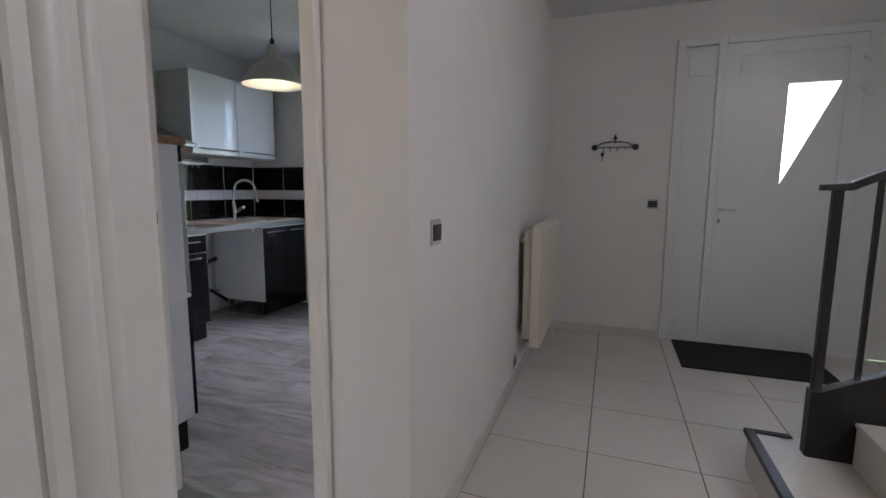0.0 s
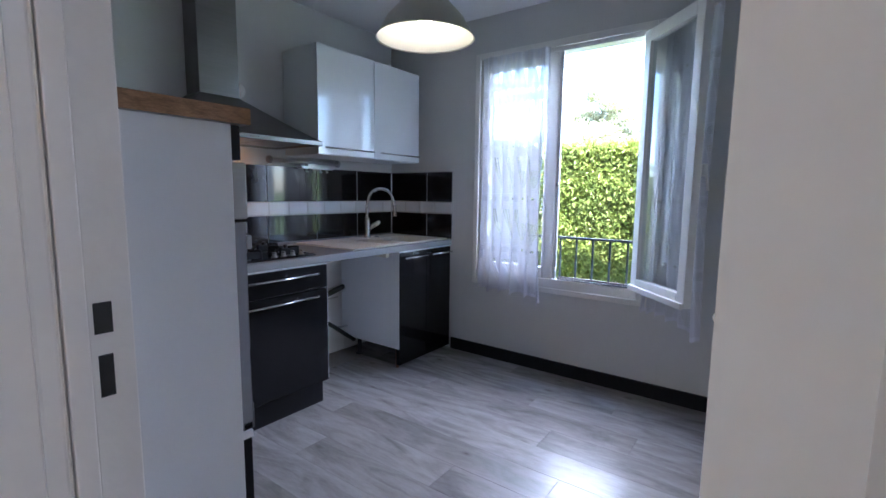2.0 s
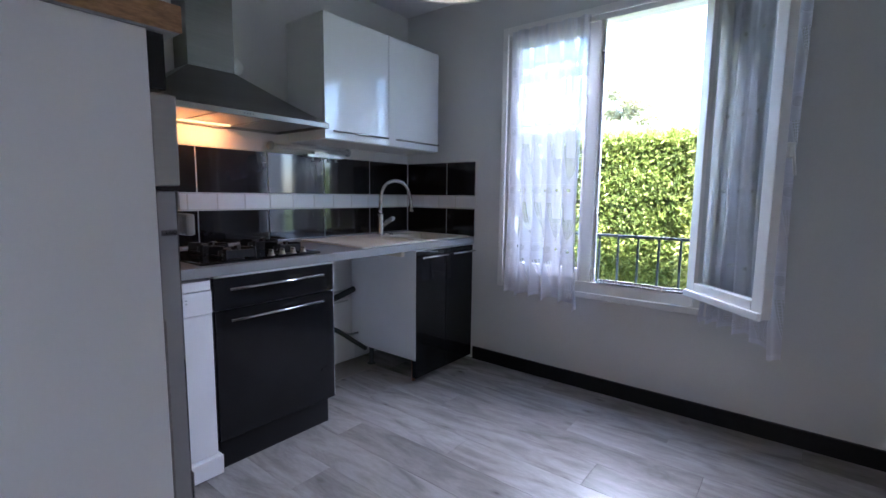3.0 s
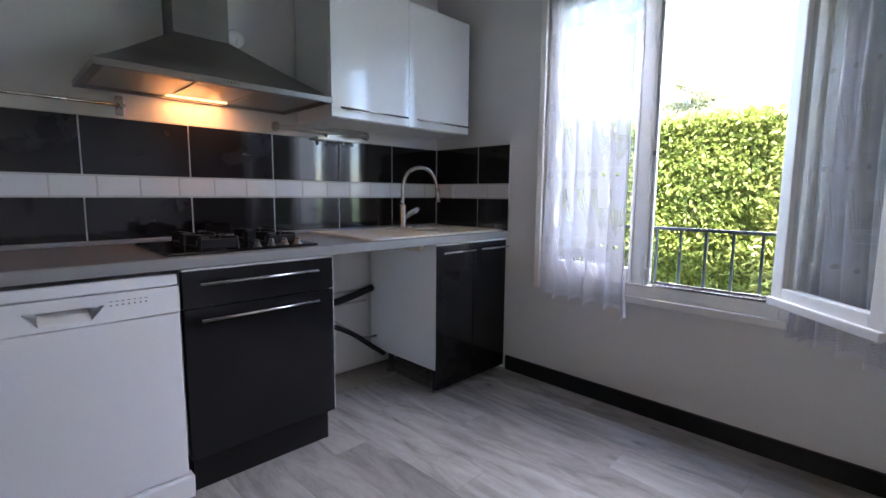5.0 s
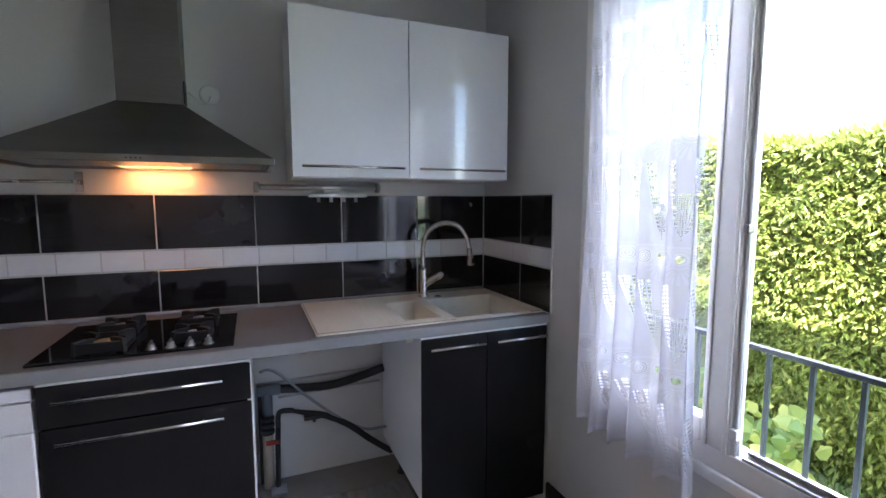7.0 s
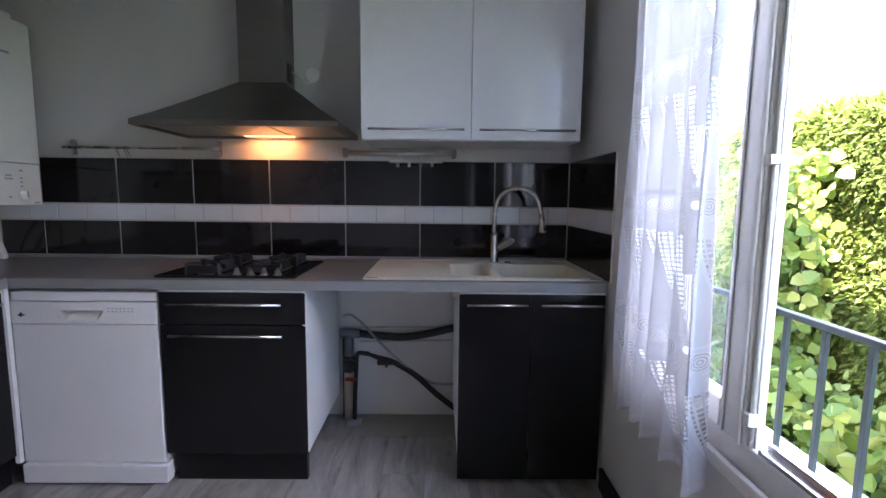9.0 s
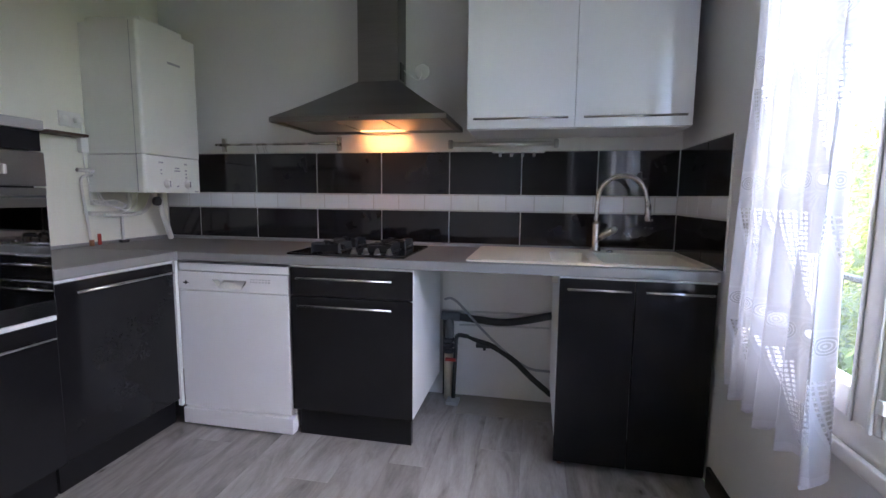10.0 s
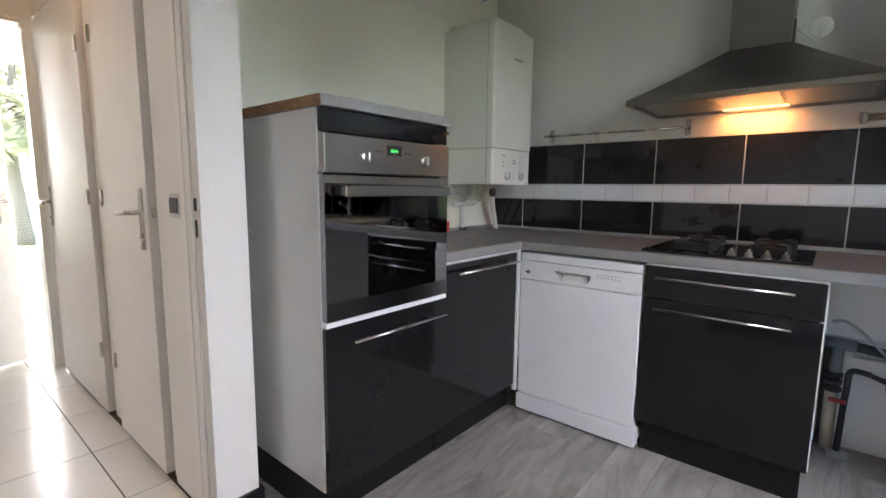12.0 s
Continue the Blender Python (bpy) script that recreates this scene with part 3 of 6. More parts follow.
part("jamb", boxes((-0.822, -0.802, 1.20, 1.232, 0, 2.09), (-0.868, -0.802, 1.232, 1.275, 0, 2.09)), TRIM_WHITE, door_frame)
part("head", boxes((-1.515, -0.87, 1.175, 1.275, 2.05, 2.089)), TRIM_WHITE, door_frame)

kitchen_door = thing("kitchen_door", (-0.842, 1.30, 0), "white flush kitchen door standing open against the wall", "door")
part("leaf", box(-0.865, -0.825, 1.285, 2.03, 0.012, 2.045, 0.002), DOOR_WHITE, kitchen_door)
plate = part("handle_plate", box(-0.872, -0.8655, 1.955, 1.992, 0.93, 1.16, 0.003), CHROME, kitchen_door, "brushed metal handle plate")
part("lever", tube(curve([(-0.87, 1.974, 1.06), (-0.905, 1.974, 1.06), (-0.918, 1.95, 1.06), (-0.918, 1.87, 1.058)], 5), 0.009, 10), CHROME, plate)

# ---- window ----
window = thing("window_1", (-2.11, 4.05, 0.585), "white window with one sash open inwards", "window", kind="structure")
part("window_frame", boxes((-2.735, -2.69, 4.03, 4.10, 0.585, 2.225), (-1.545, -1.49, 4.03, 4.10, 0.585, 2.225), (-2.69, -1.545, 4.03, 4.10, 0.585, 0.665), (-2.69, -1.545, 4.03, 4.10, 2.185, 2.225), bevel=0.004), TRIM_WHITE, window)
part("casing", boxes((-2.745, -2.705, 4.004, 4.019, 0.568, 2.255), (-1.51, -1.455, 4.004, 4.019, 0.568, 2.255), (-2.705, -1.51, 4.004, 4.019, 0.568, 0.605), (-2.705, -1.51, 4.004, 4.019, 2.21, 2.255), bevel=0.004), TRIM_WHITE, window)
part("window_sill", prism([(4.10, 0.50), (4.31, 0.47), (4.31, 0.515), (4.10, 0.56)], -2.69, -1.545, "x", 0.004), TERRACE, window, "stone outside sill")
part("bottom_track", boxes((-2.07, -1.56, 4.032, 4.088, 0.666, 0.676), (-2.07, -1.56, 4.052, 4.058, 0.676, 0.690), bevel=0.001), CHROME, window, "metal weather bar")
left_sash = part("sash", boxes((-2.688, -2.625, 4.012, 4.062, 0.67, 2.183), (-2.185, -2.092, 4.012, 4.062, 0.67, 2.183), (-2.625, -2.185, 4.012, 4.062, 0.67, 0.745), (-2.625, -2.185, 4.012, 4.062, 2.115, 2.183), bevel=0.005), TRIM_WHITE, window, "closed white sash")
part("meeting_bead", boxes((-2.0915, -2.083, 4.022, 4.052, 0.67, 2.183), (-2.0825, -2.077, 4.030, 4.042, 0.67, 2.183), (-2.112, -2.098, 4.004, 4.0115, 0.67, 2.183), (-2.175, -2.163, 4.006, 4.0115, 0.67, 2.183), bevel=0.003), TRIM_WHITE, left_sash, "stepped white meeting bead")
bm = tube([(-2.082, 4.022, 0.69), (-2.082, 4.022, 2.17)], 0.006, 8)
for z in (0.74, 2.02):
    box(-2.093, -2.072, 4.006, 4.03, z - 0.015, z + 0.015, 0.003, into=bm)
part("espagnolette_rod", bm, TRIM_WHITE, left_sash, "painted locking rod with brackets")
part("rod_keeper", box(-2.091, -2.073, 4.004, 4.028, 1.305, 1.327, 0.003), STEEL, left_sash, "small bare metal keeper")
pane = part("pane", box(-2.624, -2.186, 4.034, 4.038, 0.746, 2.114), PANE, left_sash)
pane.visible_shadow = False
# open sash: hinged on the east jamb, swung well past a right angle
hinge, swing = Vector((-1.557, 4.0, 0.008)), math.atan2(-0.38, 0.355)
SASH = Matrix.Translation(hinge) @ Matrix.Rotation(swing, 4, "Z")
bm = boxes((0.0, 0.062, -0.022, 0.022, 0.67, 2.183), (0.458, 0.52, -0.022, 0.022, 0.67, 2.183), (0.062, 0.458, -0.022, 0.022, 0.67, 0.742), (0.062, 0.458, -0.022, 0.022, 2.115, 2.183), bevel=0.004)
box(0.0, 0.52, -0.040, -0.0225, 0.665, 0.70, 0.005, into=bm)
open_sash = part("sash", turned(bm, SASH), TRIM_WHITE, window, "open white sash")
pane = part("pane", turned(box(0.0625, 0.4575, -0.002, 0.002, 0.743, 2.114), SASH), PANE, open_sash)
pane.visible_shadow = False
bm = tube([(0.50, 0.026, 0.72), (0.50, 0.026, 2.15)], 0.005, 8)
box(0.492, 0.53, 0.022, 0.05, 1.34, 1.40, 0.004, into=bm)
tube([(0.525, 0.04, 1.39), (0.53, 0.055, 1.27)], 0.006, 8, into=bm)
part("espagnolette_rod", turned(bm, SASH), TRIM_WHITE, open_sash, "painted locking rod with handle")
bm = bmesh.new()
for z in (0.85, 1.43, 2.02):
    tube([(-1.548, 3.992, z - 0.045), (-1.548, 3.992, z + 0.045)], 0.008, 8, into=bm)
part("hinge", bm, TRIM_WHITE, window)


def lace_curtain(name, width, z0, z1, m, label, pleats, seed, tail=0.06, bunch=1.0):
    """A pleated hanging sheet with a wavy hem; UV in metres of cloth. bunch above 1 gathers the folds to one side."""
    rng = random.Random(seed)
    nu, nv = 180, 60
    bm = bmesh.new()
    uv = bm.loops.layers.uv.new("cloth")
    ph = [rng.uniform(0, 6.28) for _ in range(5)]
    grid, coord = [], {}
    for j in range(nv + 1):
        s = j / nv
        row = []
        for i in range(nu + 1):
            k = i / nu
            fall = 1 - s
            kx = k ** bunch
            x = width * (kx - 0.5) * (1.0 - 0.09 * math.sin(math.pi * fall ** 1.4) + 0.03 * fall * math.sin(3 * k + ph[0])) + 0.012 * fall
            loose = 1.0 if bunch == 1.0 else 1.25 - k
            deep = (0.011 + 0.026 * fall) * loose
            wave = pleats * math.tau * (k + 0.03 * math.sin(4 * s + ph[1]) + 0.02 * math.sin(9 * k + ph[3]))
            y = deep * math.sin(wave) + 0.008 * loose * math.sin(2.3 * wave + ph[2] + 2 * s) * (0.4 + fall)
            x += 0.010 * fall * loose * math.cos(wave + ph[4])
            z = z0 + (z1 - z0) * s + fall ** 5 * (0.012 * math.sin(wave + 1.2) - tail * max(0.0, min(1.0, (k - 0.80) / 0.12)))
            v = bm.verts.new(m @ Vector((x, y, z)))
            coord[v] = (k * width * 1.6, s * (z1 - z0))
            row.append(v)
        grid.append(row)
    for a, b in zip(grid, grid[1:]):
        for i in range(nu):
            f = bm.faces.new((a[i], a[i + 1], b[i + 1], b[i]))
            f.smooth = True
            for lp in f.loops:
                lp[uv].uv = coord[lp.vert]
    return solid(name, bm, LACE, label, "curtain", smooth=True, group="lace curtains")


left_curtain = lace_curtain("lace_curtain", 0.50, 0.545, 2.20, pose(-2.392, 3.945, 0), "white lace curtain hanging over the closed sash", 5.0, 3, 0.045)
part("curtain_rod", tube([(-2.68, 3.985, 2.17), (-2.10, 3.985, 2.17)], 0.005, 8), TRIM_WHITE, left_curtain, "thin white rod")
right_curtain = lace_curtain("lace_curtain", 0.50, 0.535, 2.17, SASH @ pose(0.258, 0.085, 0), "white lace curtain hanging on the open sash", 6.0, 8, 0.05, 1.7)
part("curtain_rod", turned(tube([(0.01, 0.045, 2.15), (0.51, 0.045, 2.15)], 0.005, 8), SASH), TRIM_WHITE, right_curtain, "thin white rod")

# railing outside the window
railing = thing("window_railing", (-2.1, 4.20, 0.60), "dark green painted iron railing outside the window", "railing")
part("top_rail", box(-2.76, -1.46, 4.188, 4.212, 0.938, 0.954, 0.003), RAIL_GREEN, railing)
part("bottom_rail", box(-2.76, -1.46, 4.19, 4.21, 0.555, 0.570, 0.003), RAIL_GREEN, railing)
baluster = mesh_of("baluster", box(-0.006, 0.006, -0.006, 0.006, -0.190, 0.190, 0.001), RAIL_GREEN)
for i in range(11):
    piece("baluster", baluster, railing, (-2.70 + 0.1165 * i, 4.20, 0.754))
for x in (-2.70, -1.535):
    part("bracket", box(x - 0.008, x + 0.008, 4.192, 4.208, 0.500, 0.555), RAIL_GREEN, railing)

# ---- kitchen units ----
FRONT = -2.952
dishwasher = thing("dishwasher", (-3.26, 1.87, 0), "white freestanding dishwasher under the worktop", "dishwasher")
part("body", box(-3.55, -2.995, 1.572, 2.163, 0.01, 0.828, 0.004), ENAMEL, dishwasher)
part("lid", box(-3.55, FRONT - 0.007, 1.571, 2.164, 0.793, 0.832, 0.005), ENAMEL, dishwasher)
door = part("door", box(-2.9945, FRONT, 1.572, 2.163, 0.098, 0.697, 0.005), ENAMEL, dishwasher)
bm = prism([(1.572, 0.70), (1.792, 0.70), (1.792, 0.714), (1.757, 0.756), (1.757, 0.79), (1.572, 0.79)], -2.9945, FRONT, "x")
merge(bm, prism([(2.163, 0.70), (1.918, 0.70), (1.918, 0.714), (1.953, 0.756), (1.953, 0.79), (2.163, 0.79)], -2.9945, FRONT, "x"))
box(-2.9945, FRONT, 1.757, 1.953, 0.756, 0.79, into=bm)
box(-2.9945, FRONT, 1.792, 1.918, 0.70, 0.714, into=bm)
box(-2.9945, -2.990, 1.757, 1.953, 0.714, 0.756, into=bm)
panel = part("control_panel", bm, ENAMEL, dishwasher)
part("grip", prism([(-2.9895, 0.7145), (FRONT - 0.001, 0.7145), (FRONT - 0.003, 0.719), (-2.9895, 0.748)], 1.793, 1.917, "y"), PLASTIC_WHITE, panel, "moulded handle recess")
bm = bmesh.new()
for i in range(7):
    box(FRONT, FRONT + 0.0012, 1.965 + i * 0.016, 1.974 + i * 0.016, 0.763, 0.766, into=bm)
    lathe([(0.003, 0), (0.003, 0.002), (0.0, 0.0021)], (FRONT, 1.969 + i * 0.016, 0.752), "x", 8, into=bm)
part("buttons", bm, PLASTIC_GREY, panel, "row of small grey buttons and marks")
part("badge", prism([(1.595, 0.735), (1.608, 0.740), (1.613, 0.748), (1.618, 0.740), (1.632, 0.735), (1.618, 0.731), (1.613, 0.724), (1.608, 0.731)], FRONT, FRONT + 0.0015, "x"), PLASTIC_DARK, panel, "small dark emblem")
part("kick_plate", prism([(1.572, 0.012), (2.176, 0.012), (2.178, 0.092), (1.572, 0.092)], -2.99, -2.938, "x", 0.004), ENAMEL, dishwasher)

hob_unit = thing("drawer_unit", (-3.26, 2.47, 0), "black gloss two-drawer base unit with steel bar handles", "cabinet")
part("body", boxes((-3.55, -2.986, 2.172, 2.188, 0.15, 0.842), (-3.55, -2.986, 2.188, 2.755, 0.15, 0.166), (-3.55, -3.534, 2.188, 2.755, 0.166, 0.842)), MELAMINE, hob_unit)
part("side_panel", box(-3.55, FRONT - 0.002, 2.756, 2.772, 0.148, 0.842, 0.001), MELAMINE, hob_unit, "white melamine side panel")
drawer = part("drawer_front", box(-2.985, FRONT, 2.174, 2.768, 0.702, 0.834, 0.002), GLOSS_BLACK, hob_unit)
bar_handle(drawer, ((-2.919, 2.222, 0.79), (-2.919, 2.682, 0.79)), (0.034, 0, 0))
drawer = part("drawer_front", box(-2.985, FRONT, 2.174, 2.768, 0.14, 0.697, 0.002), GLOSS_BLACK, hob_unit)
bar_handle(drawer, ((-2.919, 2.222, 0.66), (-2.919, 2.682, 0.66)), (0.034, 0, 0))
part("plinth", box(-3.02, -2.99, 2.19, 2.752, 0.0, 0.148), PLINTH_BLACK, hob_unit)
part("top_strip", box(-2.985, FRONT - 0.001, 2.174, 2.768, 0.836, 0.843), MELAMINE, hob_unit)

sink_unit = thing("sink_unit", (-3.26, 3.70, 0), "black gloss sink base unit with two narrow doors", "cabinet")
part("side_panel", box(-3.55, FRONT - 0.003, 3.398, 3.414, 0.145, 0.842, 0.001), MELAMINE, sink_unit, "white melamine side panel")
part("body", boxes((-3.55, -2.986, 3.415, 3.99, 0.145, 0.16), (-3.55, -2.986, 3.99, 4.004, 0.145, 0.842)), MELAMINE, sink_unit)
for y0, y1 in ((3.400, 3.697), (3.701, 4.002)):
    leaf = part("door", box(-2.985, FRONT, y0, y1, 0.03, 0.835, 0.002), GLOSS_BLACK, sink_unit)
    bar_handle(leaf, ((-2.919, y0 + 0.03, 0.797), (-2.919, y1 - 0.02, 0.797)), (0.034, 0, 0))
part("top_strip", box(-2.985, FRONT - 0.001, 3.40, 4.0, 0.837, 0.843), MELAMINE, sink_unit)
part("leg", tube([(-3.0, 3.43, 0), (-3.0, 3.43, 0.144)], 0.012, 10), COPPER, sink_unit, "copper-coloured leg")
part("leg", lathe([(0.03, 0.0), (0.03, 0.01), (0.016, 0.02), (0.016, 0.144)], (-3.42, 3.46, 0)), PLASTIC_DARK, sink_unit, "black plastic foot")

corner_unit = thing("corner_unit", (-2.66, 1.27, 0), "black gloss corner base unit with a steel bar handle", "cabinet")
part("body", boxes((-2.95, -2.36, 0.98, 1.536, 0.14, 0.842)), MELAMINE, corner_unit)
leaf = part("door", box(-2.936, -2.362, 1.537, 1.556, 0.135, 0.828, 0.002), GLOSS_BLACK, corner_unit)
bar_handle(leaf, ((-2.90, 1.59, 0.79), (-2.42, 1.59, 0.79)), (0, 0.034, 0))
part("edge_strip", boxes((-2.956, -2.938, 1.545, 1.566, 0.10, 0.842), (-2.938, -2.36, 1.537, 1.553, 0.832, 0.843)), MELAMINE, corner_unit, "white melamine edge")
part("plinth", box(-2.95, -2.36, 1.49, 1.512, 0.0, 0.134), PLINTH_BLACK, corner_unit)

# tall oven unit
tall = thing("oven_unit", (-2.06, 1.26, 0), "tall white oven housing with black drawer and wood-edged top", "cabinet")
part("body", boxes((-2.352, -2.336, 0.965, 1.537, 0.14, 1.385), (-2.336, -1.781, 0.965, 0.981, 0.14, 1.385), (-2.336, -1.781, 0.981, 1.537, 0.14, 0.158), (-2.336, -1.781, 0.981, 1.537, 0.705, 0.723)), MELAMINE, tall)
part("side_panel", box(-1.781, -1.763, 0.962, 1.552, 0.135, 1.383, 0.001), MELAMINE, tall, "white melamine side panel")
leaf = part("drawer_front", box(-2.349, -1.766, 1.553, 1.574, 0.14, 0.700, 0.002), GLOSS_BLACK, tall)
bar_handle(leaf, ((-2.315, 1.608, 0.645), (-1.85, 1.608, 0.645)), (0, 0.034, 0))
part("white_strip", box(-2.350, -1.766, 1.553, 1.577, 0.703, 0.719, 0.001), MELAMINE, tall, "white melamine rail")
part("filler", box(-2.349, -1.766, 1.553, 1.573, 1.312, 1.382, 0.002), GLOSS_BLACK, tall)
part("plinth", boxes((-2.35, -1.765, 1.49, 1.51, 0, 0.139), (-1.785, -1.766, 0.97, 1.49, 0, 0.134)), PLINTH_BLACK, tall)
top = part("top", box(-2.352, -1.757, 0.958, 1.590, 1.384, 1.418, 0.003), WORKTOP_EDGE, tall, "grey laminate top")
part("raw_edge", box(-1.7565, -1.752, 0.958, 1.590, 1.3845, 1.4175, 0.001), CHIPBOARD, top, "bare brown chipboard edge")
oven = thing("oven", (-2.06, 1.45, 0.73), "built-in stainless steel oven with dark mirror glass door", "oven")
part("cavity", box(-2.33, -1.785, 1.02, 1.552, 0.73, 1.305), PLASTIC_DARK, oven)
panel = part("control_panel", box(-2.350, -1.766, 1.553, 1.584, 1.190, 1.308, 0.003), STEEL, oven, "brushed steel control panel")
for x in (-1.925, -2.205):
    knob = part("knob", lathe([(0.018, 0), (0.018, 0.004), (0.016, 0.006), (0.0, 0.0062)], (x, 1.584, 1.243), "y", 24), STEEL, panel, "round steel knob")
    part("knob_mark", box(x - 0.006, x + 0.006, 1.589, 1.609, 1.227, 1.259, 0.003), ALUMINIUM, knob)
display = part("display", box(-2.088, -2.018, 1.584, 1.5852, 1.253, 1.289), PLASTIC_DARK, panel)
text_mesh("10:41", 0.017, Matrix.Translation((-2.053, 1.5862, 1.270)) @ Matrix.Rotation(math.pi, 4, "Z") @ Matrix.Rotation(math.pi / 2, 4, "X"), CLOCK_GREEN, display, "clock_digits")
for x in (-1.992, -1.975, -2.11, -2.128):
    part("mark", box(x - 0.005, x + 0.005, 1.584, 1.585, 1.262, 1.267), PLASTIC_DARK, panel)
oven_door = part("oven_door", box(-2.350, -1.766, 1.553, 1.579, 0.722, 1.184, 0.003), OVEN_GLASS, oven, "dark mirror glass door")
part("trim", box(-2.349, -1.767, 1.5795, 1.5815, 1.158, 1.183), STEEL, oven_door)
part("lower_trim", box(-2.349, -1.767, 1.5795, 1.5812, 0.724, 0.780), OVEN_BAND, oven_door, "dark steel band along the foot")
bm = box(-2.315, -1.815, 1.608, 1.622, 1.118, 1.150, 0.004)
for x in (-2.29, -1.84):
    box(x - 0.012, x + 0.012, 1.579, 1.610, 1.122, 1.146, 0.003, into=bm)
part("oven_handle", bm, STEEL, oven_door, "flat brushed steel handle")

# worktop, L shaped, with an opening for the sink
xs, ys = (-3.588, -3.545, -3.03, -2.952), (0.957, 3.025, 3.985, 4.008)
bm = bmesh.new()
grid = {(i, j): bm.verts.new((x, y, 0.845)) for i, x in enumerate(xs) for j, y in enumerate(ys)}
cells = [bm.faces.new((grid[i, j], grid[i + 1, j], grid[i + 1, j + 1], grid[i, j + 1])) for i in range(3) for j in range(3) if (i, j) != (1, 1)]
raised = bmesh.ops.extrude_face_region(bm, geom=cells)["geom"]
bmesh.ops.translate(bm, vec=(0, 0, 0.042), verts=[g for g in raised if isinstance(g, bmesh.types.BMVert)])
bmesh.ops.recalc_face_normals(bm, faces=bm.faces)
worktop = solid("worktop", bm, WORKTOP, "speckled grey laminate worktop holding hob and sink", "worktop", group="worktops")
part("front_edge", box(-2.9515, -2.944, 1.577, 4.008, 0.846, 0.886, 0.003), WORKTOP_EDGE, worktop, "paler grey rounded edge")
part("upstand", box(-3.587, -3.566, 0.975, 4.006, 0.8875, 0.906, 0.005), WORKTOP_EDGE, worktop, "grey sealing strip along the wall")
side_top = solid("worktop", box(-2.9515, -2.354, 0.957, 1.568, 0.845, 0.887), WORKTOP, "speckled grey laminate worktop between corner and oven", "worktop", group="worktops")
part("front_edge", box(-2.951, -2.354, 1.5685, 1.576, 0.846, 0.886, 0.003), WORKTOP_EDGE, side_top, "paler grey rounded edge")
part("joint_strip", box(-2.958, -2.952, 0.97, 1.56, 0.8872, 0.8882), STEEL, worktop, "thin metal joint strip")
part("upstand", box(-3.565, -2.36, 0.957, 0.975, 0.8875, 0.906, 0.005), WORKTOP_EDGE, side_top, "grey sealing strip along the wall")


def tray(xs, ys, depth, top):
    """A slab whose cells sink by the depth given for each cell, with upright walls between."""
    bm = bmesh.new()
    for i in range(len(xs) - 1):
        for j in range(len(ys) - 1):
            z = top - depth(i, j)
            bm.faces.new([bm.verts.new((x, y, z)) for x, y in ((xs[i], ys[j]), (xs[i + 1], ys[j]), (xs[i + 1], ys[j + 1]), (xs[i], ys[j + 1]))])
            for di, dj, a, b in ((1, 0, (xs[i + 1], ys[j]), (xs[i + 1], ys[j + 1])), (0, 1, (xs[i], ys[j + 1]), (xs[i + 1], ys[j + 1]))):
                if i + di < len(xs) - 1 and j + dj < len(ys) - 1:
                    w = top - depth(i + di, j + dj)
                    if abs(w - z) > 1e-6:
                        bm.faces.new([bm.verts.new(p) for p in ((*a, z), (*b, z), (*b, w), (*a, w))])
    bmesh.ops.remove_doubles(bm, verts=list(bm.verts), dist=0.0002)
    bmesh.ops.recalc_face_normals(bm, faces=list(bm.faces))
    bmesh.ops.bevel(bm, geom=[e for e in bm.edges if len(e.link_faces) == 2 and e.calc_face_angle(0) > 0.5 and max(max(v.co.z for v in f.verts) - min(v.co.z for v in f.verts) for f in e.link_faces) > 0.005], offset=0.006, segments=3, affect="EDGES", profile=0.5)
    return bm


GROOVES = [3.06 + 0.0135 * k for k in range(22)]
XS = [-3.555, -3.44, -3.40, -3.05, -3.015, -2.99]
YS = [3.005, *GROOVES, 3.37, 3.53, 3.585, 3.955, 4.004]


def sink_depth(i, j):
    y = (YS[j] + YS[j + 1]) / 2
    if i in (2,) and 3.37 < y < 3.53:
        return 0.10
    if i in (2, 3) and 3.585 < y < 3.955:
        return 0.16
    if i in (2,) and 3.19 < y < 3.345:
        return 0.0012 if j % 2 else 0.0
    return 0.0


sink = thing("sink", (-3.28, 3.5, 0.887), "cream resin sink with one and a half bowls and drainer", "sink")
part("basin", tray(XS, YS, sink_depth, 0.897), SINK_CREAM, sink)
part("rim", boxes((-2.9905, -2.984, 3.0, 4.004, 0.8875, 0.895), (-3.555, -2.99, 2.998, 3.0045, 0.8875, 0.895), bevel=0.002), SINK_CREAM, sink)
part("drain", lathe([(0.045, 0), (0.045, 0.003), (0.03, 0.002), (0.0, 0.001)], (-3.22, 3.77, 0.738)), CHROME, sink)
part("overflow_knob", lathe([(0.017, 0), (0.017, 0.004), (0.012, 0.009), (0.0, 0.010)], (-3.43, 3.665, 0.897)), CHROME, sink)

tap = thing("kitchen_tap", (-3.47, 3.60, 0.897), "brushed nickel swan-neck kitchen tap with side lever", "tap")
part("base", lathe([(0.027, 0), (0.027, 0.006), (0.022, 0.012), (0.022, 0.135), (0.018, 0.15), (0.0, 0.15)], (-3.47, 3.60, 0.897)), NICKEL, tap)
part("spout", tube(curve([(-3.47, 3.60, 1.04), (-3.47, 3.60, 1.15), (-3.462, 3.618, 1.225), (-3.447, 3.66, 1.265), (-3.427, 3.715, 1.278), (-3.406, 3.768, 1.262), (-3.393, 3.806, 1.215), (-3.388, 3.822, 1.15)], 8), 0.0125, 16), NICKEL, tap)
part("nozzle", tube([(-3.388, 3.822, 1.152), (-3.387, 3.826, 1.11), (-3.386, 3.829, 1.065), (-3.386, 3.829, 1.06)], [0.0135, 0.016, 0.0205, 0.017], 16), NICKEL, tap)
